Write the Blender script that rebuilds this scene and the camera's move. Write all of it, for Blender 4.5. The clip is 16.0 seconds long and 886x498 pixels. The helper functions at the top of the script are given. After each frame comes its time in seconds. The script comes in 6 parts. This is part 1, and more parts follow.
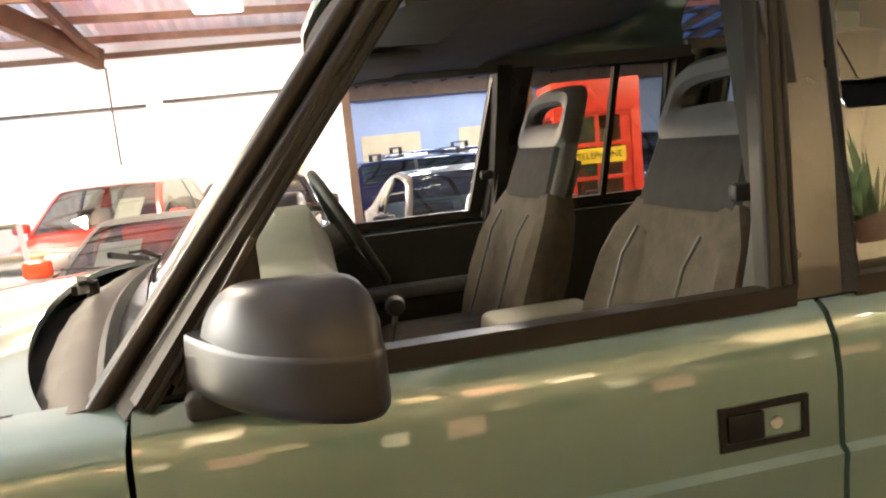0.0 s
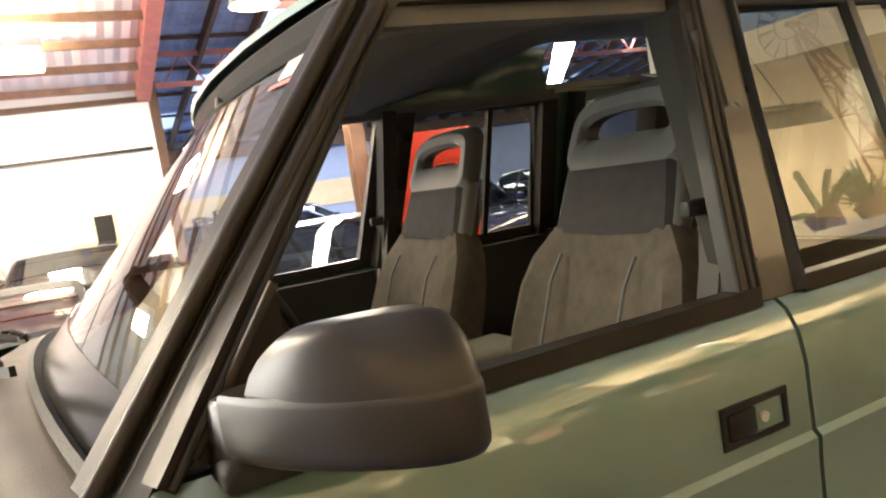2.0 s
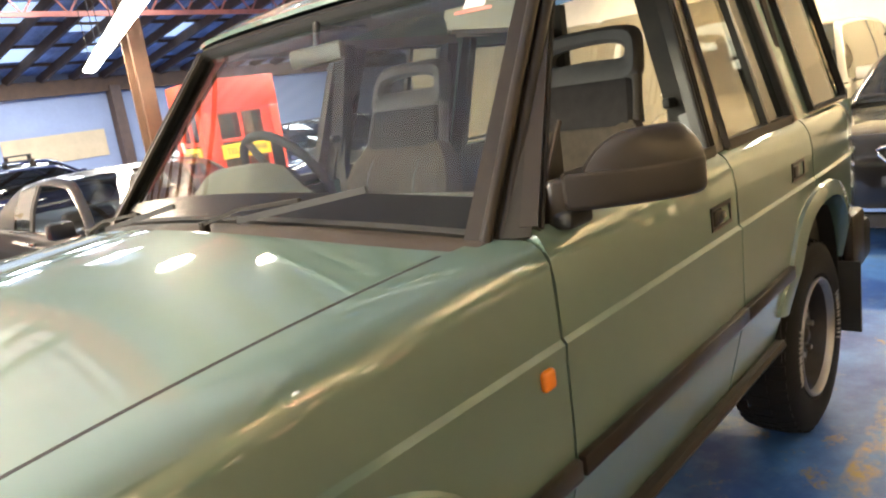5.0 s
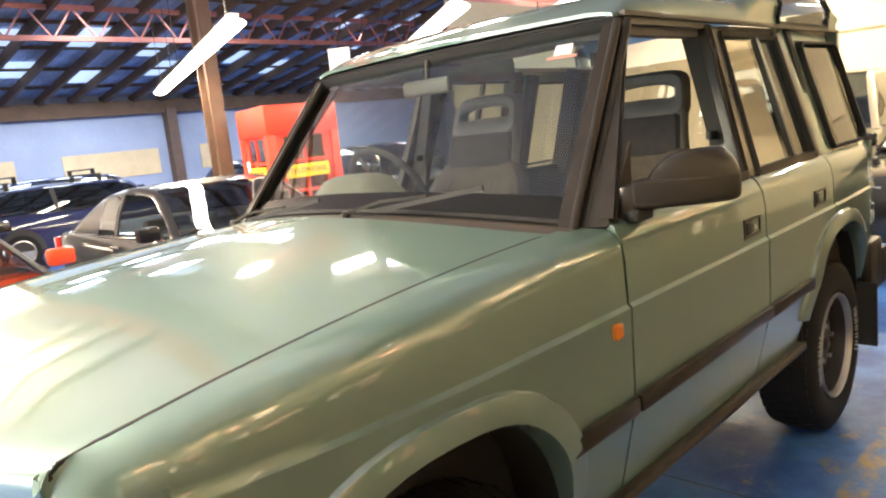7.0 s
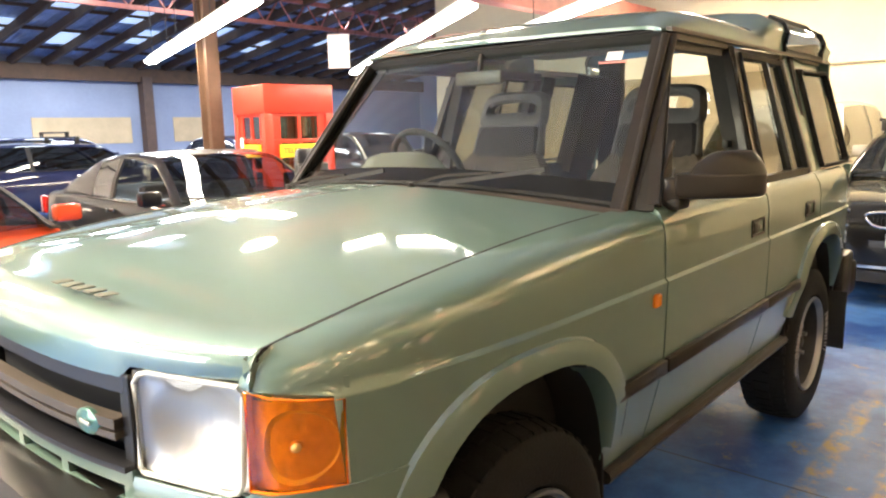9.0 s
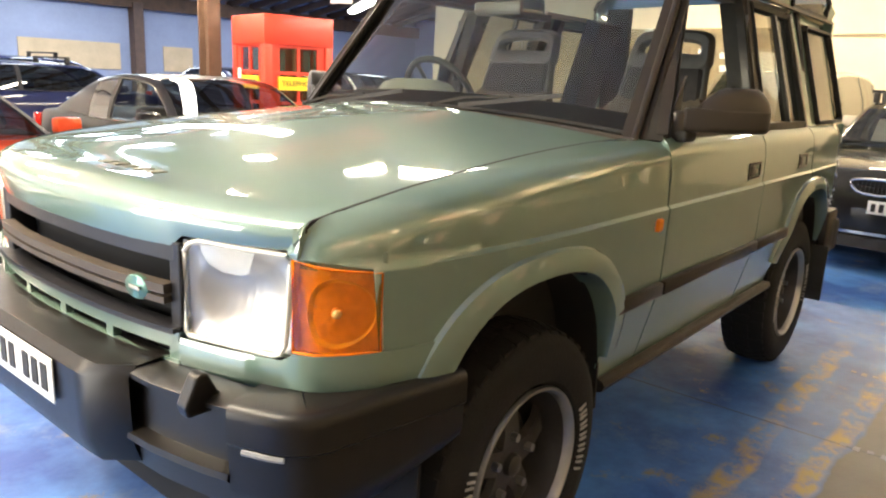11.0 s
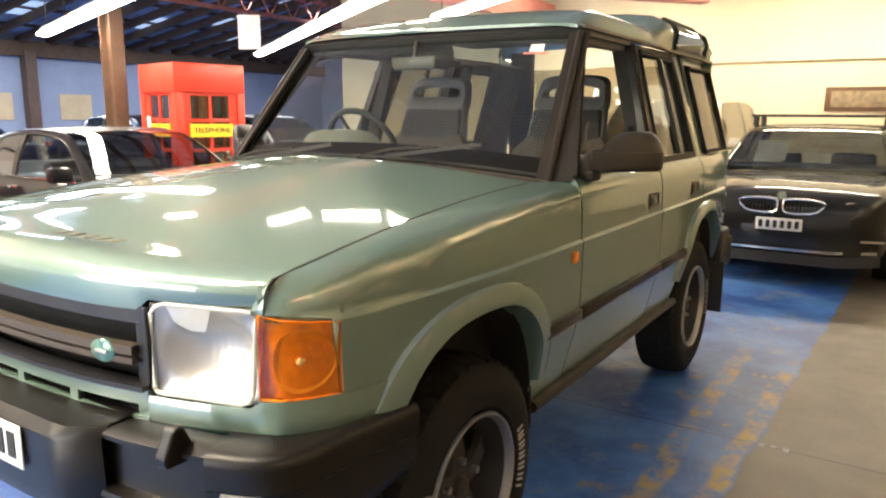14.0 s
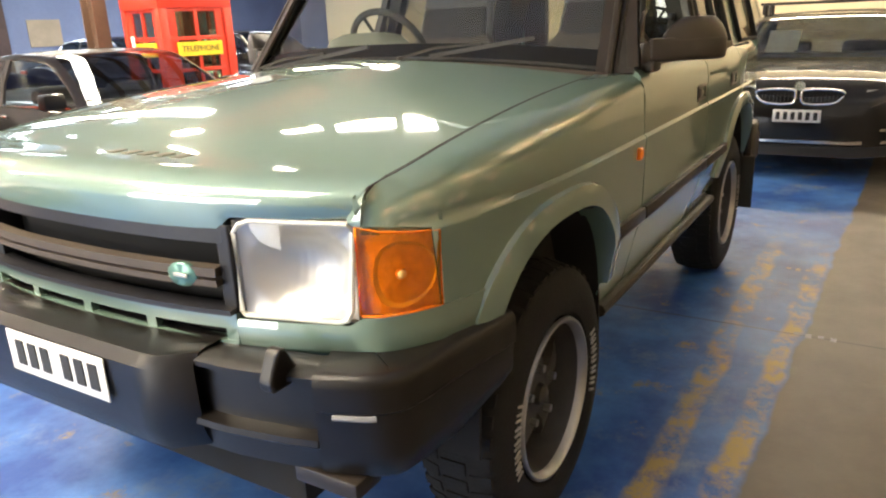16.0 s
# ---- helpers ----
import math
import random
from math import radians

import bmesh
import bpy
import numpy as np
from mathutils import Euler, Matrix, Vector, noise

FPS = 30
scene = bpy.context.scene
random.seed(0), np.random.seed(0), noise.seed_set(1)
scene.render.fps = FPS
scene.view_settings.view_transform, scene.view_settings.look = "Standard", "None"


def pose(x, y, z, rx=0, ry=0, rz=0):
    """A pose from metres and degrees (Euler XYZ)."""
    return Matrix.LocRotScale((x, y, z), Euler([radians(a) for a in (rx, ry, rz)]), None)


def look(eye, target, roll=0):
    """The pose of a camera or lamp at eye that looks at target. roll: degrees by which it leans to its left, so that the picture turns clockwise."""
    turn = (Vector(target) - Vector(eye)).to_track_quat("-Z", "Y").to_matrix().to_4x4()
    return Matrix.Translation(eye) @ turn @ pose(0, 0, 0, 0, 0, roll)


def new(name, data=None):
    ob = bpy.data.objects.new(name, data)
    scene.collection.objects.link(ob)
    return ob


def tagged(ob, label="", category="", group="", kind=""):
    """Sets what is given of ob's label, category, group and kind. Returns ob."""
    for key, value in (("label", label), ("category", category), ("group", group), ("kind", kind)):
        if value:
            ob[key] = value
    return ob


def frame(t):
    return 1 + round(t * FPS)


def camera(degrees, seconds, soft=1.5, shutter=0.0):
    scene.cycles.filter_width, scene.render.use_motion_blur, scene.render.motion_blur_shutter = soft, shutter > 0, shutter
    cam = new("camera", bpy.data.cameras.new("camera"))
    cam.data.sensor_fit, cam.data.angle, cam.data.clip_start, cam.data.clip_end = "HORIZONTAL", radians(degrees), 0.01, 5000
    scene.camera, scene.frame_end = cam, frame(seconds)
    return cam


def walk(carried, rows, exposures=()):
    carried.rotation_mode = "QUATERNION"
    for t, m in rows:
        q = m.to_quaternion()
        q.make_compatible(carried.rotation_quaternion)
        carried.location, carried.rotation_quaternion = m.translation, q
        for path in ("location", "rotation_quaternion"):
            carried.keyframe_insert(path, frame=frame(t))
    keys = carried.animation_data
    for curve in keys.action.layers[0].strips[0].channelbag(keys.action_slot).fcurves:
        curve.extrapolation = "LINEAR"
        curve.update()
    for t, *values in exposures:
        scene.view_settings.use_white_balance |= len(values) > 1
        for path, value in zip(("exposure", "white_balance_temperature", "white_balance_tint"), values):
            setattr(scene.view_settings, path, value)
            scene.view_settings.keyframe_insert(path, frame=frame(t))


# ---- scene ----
cam = camera(63.4, 16.0, soft=2.2)
PATH = [
    (0, (0.912, -1.747, 1.526), (1.322, 0.189, 1.24), -5.7),
    (0.5, (0.866, -1.746, 1.535), (1.285, 0.193, 1.275), -6.4),
    (1, (0.824, -1.753, 1.54), (1.327, 0.17, 1.323), -5.6),
    (1.5, (0.763, -1.722, 1.528), (1.333, 0.181, 1.299), -6.6),
    (2, (0.686, -1.639, 1.522), (1.573, 0.143, 1.326), -8.8),
    (2.5, (0.584, -1.607, 1.521), (1.538, 0.129, 1.245), -7.0),
    (3, (0.365, -1.59, 1.518), (1.548, -0.008, 1.206), -6.3),
    (5.5, (-0.526, -1.653, 1.519), (0.944, -0.359, 1.112), -7.3),
    (6, (-0.67, -1.727, 1.529), (0.796, -0.42, 1.15), -4.3),
    (6.5, (-0.788, -1.798, 1.516), (0.642, -0.453, 1.134), -6.3),
    (7, (-0.865, -1.81, 1.516), (0.543, -0.426, 1.197), -6.3),
    (7.5, (-1.0, -1.772, 1.523), (0.508, -0.492, 1.223), -4.0),
    (8, (-1.185, -1.724, 1.51), (0.345, -0.483, 1.166), -3.7),
    (8.5, (-1.264, -1.73, 1.517), (0.282, -0.506, 1.182), -2.1),
    (9, (-1.28, -1.761, 1.491), (0.208, -0.467, 1.158), -1.2),
    (9.5, (-1.315, -1.797, 1.454), (0.096, -0.447, 1.023), 0.5),
    (12, (-1.485, -1.757, 1.383), (0.104, -0.621, 0.95), 2.0),
    (12.5, (-1.48, -1.77, 1.423), (0.149, -0.655, 1.097), -0.3),
    (13, (-1.525, -1.794, 1.461), (0.119, -0.683, 1.214), 0.2),
    (13.5, (-1.565, -1.791, 1.449), (0.085, -0.679, 1.242), -1.2),
    (14, (-1.616, -1.822, 1.46), (0.037, -0.758, 1.093), 0.4),
    (14.5, (-1.583, -1.831, 1.461), (0.021, -0.738, 0.978), -3.9),
    (15, (-1.52, -1.845, 1.428), (0.048, -0.691, 0.967), -1.5),
    (15.5, (-1.555, -1.743, 1.407), (-0.004, -0.596, 0.881), -0.6),
    (16, (-1.658, -1.568, 1.415), (-0.037, -0.562, 0.817), -2.4),
]
walk(cam, [(t, look(eye, target, roll)) for t, eye, target, roll in PATH], ((0.0, 0.68), (3.2, 0.7), (5.5, 0.64), (9.0, 0.5), (9.7, 0.43), (12.0, 0.3), (16.0, 0.14)))

# ---------------------------------------------------------------- world and light
world = bpy.data.worlds.new("hall_sky")
scene.world = world
world.use_nodes = True
wn = world.node_tree.nodes
sky = wn.new("ShaderNodeTexSky")
sky.sky_type, sky.sun_disc = "NISHITA", False
sky.sun_elevation, sky.sun_rotation = radians(40), radians(200)
world.node_tree.links.new(sky.outputs[0], wn["Background"].inputs[0])
wn["Background"].inputs[1].default_value = 0.06
scene.view_settings.exposure = 0.22


def area_lamp(name, x, y, z, sx, sy, power, color=(1, 0.93, 0.8), turn=0.0, tilt=0.0):
    la = bpy.data.lights.new(name, "AREA")
    la.shape, la.size, la.size_y, la.energy, la.color = "RECTANGLE", sx, sy, power, color
    ob = new(name, la)
    ob.matrix_world = pose(x, y, z, tilt, 0, turn)
    return ob


# ---------------------------------------------------------------- materials
def mat(name, color, rough=0.5, metal=0.0, coat=0.0, vary=0.12, scale=6.0, bump=0.0, bscale=60.0, spec=0.5, color2=None, rvary=0.1):
    m = bpy.data.materials.new(name)
    m.use_nodes = True
    nt = m.node_tree
    b = nt.nodes["Principled BSDF"]
    b.inputs["Roughness"].default_value, b.inputs["Metallic"].default_value = rough, metal
    b.inputs["Coat Weight"].default_value, b.inputs["Coat Roughness"].default_value = coat, 0.03
    b.inputs["Specular IOR Level"].default_value = spec
    co = nt.nodes.new("ShaderNodeTexCoord")
    n1, n2 = nt.nodes.new("ShaderNodeTexNoise"), nt.nodes.new("ShaderNodeTexNoise")
    n1.inputs["Scale"].default_value, n2.inputs["Scale"].default_value = scale, scale * 9
    n1.inputs["Detail"].default_value = 6
    for n in (n1, n2):
        nt.links.new(co.outputs["Object"], n.inputs["Vector"])
    add = nt.nodes.new("ShaderNodeMath")
    add.operation = "MULTIPLY_ADD"
    add.inputs[1].default_value = 0.35
    nt.links.new(n2.outputs["Fac"], add.inputs[0])
    nt.links.new(n1.outputs["Fac"], add.inputs[2])
    ramp = nt.nodes.new("ShaderNodeValToRGB")
    c1 = tuple(max(0, c * (1 - vary)) for c in color)
    c2 = color2 or tuple(min(1, c * (1 + vary)) for c in color)
    ramp.color_ramp.elements[0].position, ramp.color_ramp.elements[1].position = 0.42, 0.9
    ramp.color_ramp.elements[0].color, ramp.color_ramp.elements[1].color = (*c1, 1), (*c2, 1)
    nt.links.new(add.outputs[0], ramp.inputs[0])
    nt.links.new(ramp.outputs[0], b.inputs["Base Color"])
    if rvary:
        mr = nt.nodes.new("ShaderNodeMapRange")
        mr.inputs[3].default_value, mr.inputs[4].default_value = max(0.0, rough - rvary * rough), min(1, rough + rvary)
        nt.links.new(n1.outputs["Fac"], mr.inputs[0])
        nt.links.new(mr.outputs[0], b.inputs["Roughness"])
    if bump:
        n3 = nt.nodes.new("ShaderNodeTexNoise")
        n3.inputs["Scale"].default_value = bscale
        nt.links.new(co.outputs["Object"], n3.inputs["Vector"])
        bp = nt.nodes.new("ShaderNodeBump")
        bp.inputs["Strength"].default_value, bp.inputs["Distance"].default_value = bump, 0.01
        nt.links.new(n3.outputs["Fac"], bp.inputs["Height"])
        nt.links.new(bp.outputs[0], b.inputs["Normal"])
    return m


def glow(name, color, strength):
    m = bpy.data.materials.new(name)
    m.use_nodes = True
    b = m.node_tree.nodes["Principled BSDF"]
    b.inputs["Base Color"].default_value = (0.8, 0.8, 0.8, 1)
    b.inputs["Emission Color"].default_value, b.inputs["Emission Strength"].default_value = (*color, 1), strength
    return m


def pane(name, tint=(0.8, 0.86, 0.82), gloss_rough=0.0, facing=0.07):
    """Thin clear sheet: what is behind it, and a gloss that grows towards grazing views."""
    m = bpy.data.materials.new(name)
    m.use_nodes = True
    nt = m.node_tree
    nt.nodes.remove(nt.nodes["Principled BSDF"])
    tr, gl, mix, lw = (nt.nodes.new("ShaderNode" + k) for k in ("BsdfTransparent", "BsdfGlossy", "MixShader", "LayerWeight"))
    tr.inputs[0].default_value = (*tint, 1)
    gl.inputs["Roughness"].default_value = gloss_rough
    lw.inputs[0].default_value = 0.5
    power, scale = nt.nodes.new("ShaderNodeMath"), nt.nodes.new("ShaderNodeMath")
    power.operation, scale.operation = "POWER", "MULTIPLY_ADD"
    power.inputs[1].default_value = 5.0
    scale.inputs[1].default_value, scale.inputs[2].default_value = 1 - facing, facing
    nt.links.new(lw.outputs["Facing"], power.inputs[0])
    nt.links.new(power.outputs[0], scale.inputs[0])
    nt.links.new(scale.outputs[0], mix.inputs[0])
    nt.links.new(tr.outputs[0], mix.inputs[1])
    nt.links.new(gl.outputs[0], mix.inputs[2])
    nt.links.new(mix.outputs[0], nt.nodes["Material Output"].inputs[0])
    return m


PAINT = mat("green_metallic_paint", (0.155, 0.24, 0.198), 0.44, 0.32, 1.0, 0.04, 2.0, spec=0.25)
PAINT.node_tree.nodes["Principled BSDF"].inputs["Coat IOR"].default_value = 2.3
PAINT.node_tree.nodes["Principled BSDF"].inputs["Coat Roughness"].default_value = 0.03
TRIM = mat("faded_black_plastic", (0.022, 0.017, 0.013), 0.32, 0, 0, 0.25, 14, 0.05, 500, 0.35)
MIRRORM = mat("satin_black_mirror_plastic", (0.018, 0.014, 0.011), 0.31, 0, 0, 0.15, 14, 0.03, 500, 0.6)
BUMPER = mat("black_bumper_plastic", (0.0075, 0.0062, 0.0055), 0.29, 0, 0, 0.3, 14, 0.08, 400, 0.42)
GLOSSBLK = mat("glossy_brown_black_panel", (0.035, 0.028, 0.022), 0.25, 0, 0.6, 0.2, 8)
SCUTTLEBROWN = mat("faded_brown_plastic", (0.05, 0.038, 0.029), 0.55, 0, 0, 0.25, 12, 0.1, 300)
RUBBER = mat("black_rubber", (0.016, 0.016, 0.015), 0.62, 0, 0, 0.3, 12, 0.15, 200)
TYRE = mat("tyre_rubber", (0.0085, 0.008, 0.0075), 0.75, 0, 0, 0.35, 14, 0.2, 120, 0.3)
# Near-black for black parts, and for shade put into gaps and cavities as colour.
DARK = mat("black_parts_and_shade", (0.01, 0.01, 0.01), 0.9)
GLASS = pane("clear_glass", (0.78, 0.84, 0.8))
TINT = pane("tinted_glass", (0.45, 0.43, 0.36), 0.0, 0.15)
CHROME = mat("chrome", (0.8, 0.8, 0.8), 0.12, 1.0, 0, 0.03)
STEEL = mat("wheel_silver", (0.42, 0.41, 0.39), 0.3, 0.9, 0, 0.1, 20)
GREYPL = mat("dark_grey_grille_plastic", (0.013, 0.013, 0.016), 0.36, 0, 0, 0.25, 20, 0.05, 400, 0.45)
SEAT = mat("grey_brown_seat_cloth", (0.085, 0.07, 0.056), 0.9, 0, 0, 0.25, 25, 0.12, 500, 0.2)
SEATD = mat("dark_seat_cloth", (0.036, 0.033, 0.034), 0.9, 0, 0, 0.2, 25, 0.12, 500, 0.2)
GREYIN = mat("grey_interior_plastic", (0.105, 0.103, 0.102), 0.5, 0, 0, 0.15, 10, 0.1, 300)
DASHM = mat("grey_green_dash_vinyl", (0.15, 0.148, 0.112), 0.6, 0, 0, 0.12, 10, 0.1, 300)
CARDM = mat("dark_door_card", (0.03, 0.028, 0.025), 0.75, 0, 0, 0.2, 10, 0, 60, 0.25)
LINING = mat("dark_roof_lining", (0.17, 0.165, 0.165), 0.95, 0, 0, 0.1, 10, spec=0.1)
SILVER = mat("satin_silver_trim", (0.55, 0.53, 0.47), 0.35, 0.6, 0, 0.1)
WHITE = mat("white_plate", (0.8, 0.8, 0.78), 0.4)
INK = mat("black_ink", (0.02, 0.02, 0.02), 0.6)

# ---------------------------------------------------------------- mesh helpers
def thing(name, label, category, at=None, group="", kind=""):
    ob = new(name)
    ob.empty_display_size = 0.1
    if at is not None:
        ob.matrix_world = at
    return tagged(ob, label, category, group, kind)


def thicken(bm, depth):
    """Gives an open sheet a back and a rim, behind its face normals."""
    bm.normal_update()
    faces = bm.faces[:]
    border = [(e.verts[0], e.verts[1]) for e in bm.edges if len(e.link_faces) == 1]
    back = {v: v.co - v.normal * depth for v in bm.verts}
    back = {v: bm.verts.new(co) for v, co in back.items()}
    for f in faces:
        try:
            bm.faces.new([back[v] for v in reversed(f.verts)])
        except ValueError:
            pass
    for a, b in border:
        try:
            bm.faces.new((a, b, back[b], back[a]))
        except ValueError:
            pass
    bmesh.ops.recalc_face_normals(bm, faces=bm.faces)


def part(name, bm, material, parent=None, label="", smooth=True, solid=0.0, bevel=0.0):
    me = bpy.data.meshes.new(name)
    if smooth:
        for f in bm.faces:
            f.smooth = True
    bmesh.ops.recalc_face_normals(bm, faces=bm.faces)
    if solid:
        thicken(bm, solid)
        for f in bm.faces:
            f.smooth = smooth
    bm.to_mesh(me)
    bm.free()
    me.materials.append(material)
    ob = new(name, me)
    if smooth:
        me.set_sharp_from_angle(angle=radians(40))
    if bevel:
        md = ob.modifiers.new("rounded", "BEVEL")
        md.width, md.segments, md.limit_method = bevel, 2, "ANGLE"
    if parent is not None:
        ob.parent = parent
    if label:
        ob["label"] = label
    return ob


def structure(name, bm, material, label, category, smooth=False, bevel=0.0):
    return tagged(part(name, bm, material, None, "", smooth, 0, bevel), label, category, "", "structure")


def box(x0, x1, y0, y1, z0, z1, bm=None):
    bm = bm or bmesh.new()
    v = [bm.verts.new((x, y, z)) for x in (x0, x1) for y in (y0, y1) for z in (z0, z1)]
    for f in ((0, 1, 3, 2), (4, 6, 7, 5), (0, 4, 5, 1), (2, 3, 7, 6), (0, 2, 6, 4), (1, 5, 7, 3)):
        bm.faces.new([v[i] for i in f])
    return bm


def rbox(x0, x1, y0, y1, z0, z1, r=0.01, seg=2, bm=None):
    b = box(x0, x1, y0, y1, z0, z1)
    bmesh.ops.bevel(b, geom=b.edges[:] + b.verts[:], offset=r, segments=seg, profile=0.5, affect="EDGES")
    if bm is None:
        return b
    join(bm, b)
    return bm


def join(bm, other):
    index = {}
    for v in other.verts:
        index[v] = bm.verts.new(v.co)
    for f in other.faces:
        bm.faces.new([index[v] for v in f.verts])
    other.free()
    return bm


def grid(rows, bm=None, close=False):
    bm = bm or bmesh.new()
    vs = [[bm.verts.new(p) for p in row] for row in rows]
    for a, b in zip(vs, vs[1:]):
        n = len(a)
        for i in range(n if close else n - 1):
            j = (i + 1) % n
            try:
                bm.faces.new((a[i], a[j], b[j], b[i]))
            except ValueError:
                pass
    return bm


def sweep(points, w, h=None, seg=4, bm=None, up=(0, 0, 1), caps=True):
    """A bar along points: a rectangle w x h when seg is 4, otherwise an ellipse."""
    h = h or w
    pts = [Vector(p) for p in points]
    rows = []
    for i, p in enumerate(pts):
        d = (pts[min(i + 1, len(pts) - 1)] - pts[max(i - 1, 0)]).normalized()
        side = d.cross(Vector(up))
        side = side.normalized() if side.length > 1e-4 else d.orthogonal().normalized()
        top = side.cross(d).normalized()
        if seg == 4:
            ring = [side * a * w / 2 + top * b * h / 2 for a, b in ((-1, -1), (1, -1), (1, 1), (-1, 1))]
        else:
            ring = [side * math.cos(2 * math.pi * k / seg) * w / 2 + top * math.sin(2 * math.pi * k / seg) * h / 2 for k in range(seg)]
        rows.append([p + r for r in ring])
    bm = grid(rows, bm, close=True)
    if caps:
        bm.verts.ensure_lookup_table()
        n = len(rows[0])
        vs = bm.verts[-n * len(rows):]
        bm.faces.new(vs[:n])
        bm.faces.new(vs[-n:])
    return bm


def cyl(p, q, r, seg=16, bm=None, r2=None):
    p, q = Vector(p), Vector(q)
    d = (q - p).normalized()
    a = d.orthogonal().normalized()
    b = d.cross(a)
    rows = [[c + (a * math.cos(2 * math.pi * k / seg) + b * math.sin(2 * math.pi * k / seg)) * rr for k in range(seg)] for c, rr in ((p, r), (q, r if r2 is None else r2))]
    bm = grid(rows, bm, close=True)
    bm.verts.ensure_lookup_table()
    vs = bm.verts[-2 * seg:]
    bm.faces.new(vs[:seg])
    bm.faces.new(vs[seg:])
    return bm


def lathe(profile, seg=48, cx=0.0, cy=0.0, cz=0.0, bm=None):
    """Turns (radius, y) round the y axis through (cx, cy, cz)."""
    rows = []
    for k in range(seg + 1):
        a = 2 * math.pi * k / seg
        rows.append([(cx + r * math.cos(a), cy + y, cz + r * math.sin(a)) for r, y in profile])
    bm = grid(rows, bm)
    bmesh.ops.remove_doubles(bm, verts=bm.verts, dist=1e-5)
    return bm


def prism(poly, axis, a, b, bm=None):
    """A polygon in the two other axes, drawn out along axis from a to b."""
    bm = bm or bmesh.new()
    put = {"x": lambda u, v, w: (w, u, v), "y": lambda u, v, w: (u, w, v), "z": lambda u, v, w: (u, v, w)}[axis]
    lo, hi = [bm.verts.new(put(u, v, a)) for u, v in poly], [bm.verts.new(put(u, v, b)) for u, v in poly]
    n = len(poly)
    bm.faces.new(lo)
    bm.faces.new(hi[::-1])
    for i in range(n):
        bm.faces.new((lo[i], lo[(i + 1) % n], hi[(i + 1) % n], hi[i]))
    return bm


def lerp(table, x):
    return float(np.interp(x, [p[0] for p in table], [p[1] for p in table]))


def smooth(table, x):
    """Runs through the table's points without kinks and without overshoot."""
    n = len(table)
    if x <= table[0][0]:
        return table[0][1]
    if x >= table[-1][0]:
        return table[-1][1]
    slope = [(table[i + 1][1] - table[i][1]) / (table[i + 1][0] - table[i][0]) for i in range(n - 1)]
    tan = [slope[0]] + [2 * a * b / (a + b) if a * b > 0 else 0.0 for a, b in zip(slope, slope[1:])] + [slope[-1]]
    i = max(k for k in range(n - 1) if table[k][0] <= x)
    h = table[i + 1][0] - table[i][0]
    u = (x - table[i][0]) / h
    return (table[i][1] * (2 * u ** 3 - 3 * u * u + 1) + table[i + 1][1] * (3 * u * u - 2 * u ** 3)
            + h * tan[i] * (u ** 3 - 2 * u * u + u) + h * tan[i + 1] * (u ** 3 - u * u))


def words(text, size, material, parent, m, name="lettering", depth=0.002):
    cu = bpy.data.curves.new(name, "FONT")
    cu.body, cu.size, cu.extrude, cu.align_x, cu.align_y = text, size, depth, "CENTER", "CENTER"
    tmp = new(name + "_outline", cu)
    bpy.context.view_layer.update()
    me = bpy.data.meshes.new_from_object(tmp.evaluated_get(bpy.context.evaluated_depsgraph_get()))
    bpy.data.objects.remove(tmp)
    me.materials.clear()
    me.materials.append(material)
    ob = new(name, me)
    ob.parent = parent
    ob.matrix_basis = m
    return ob


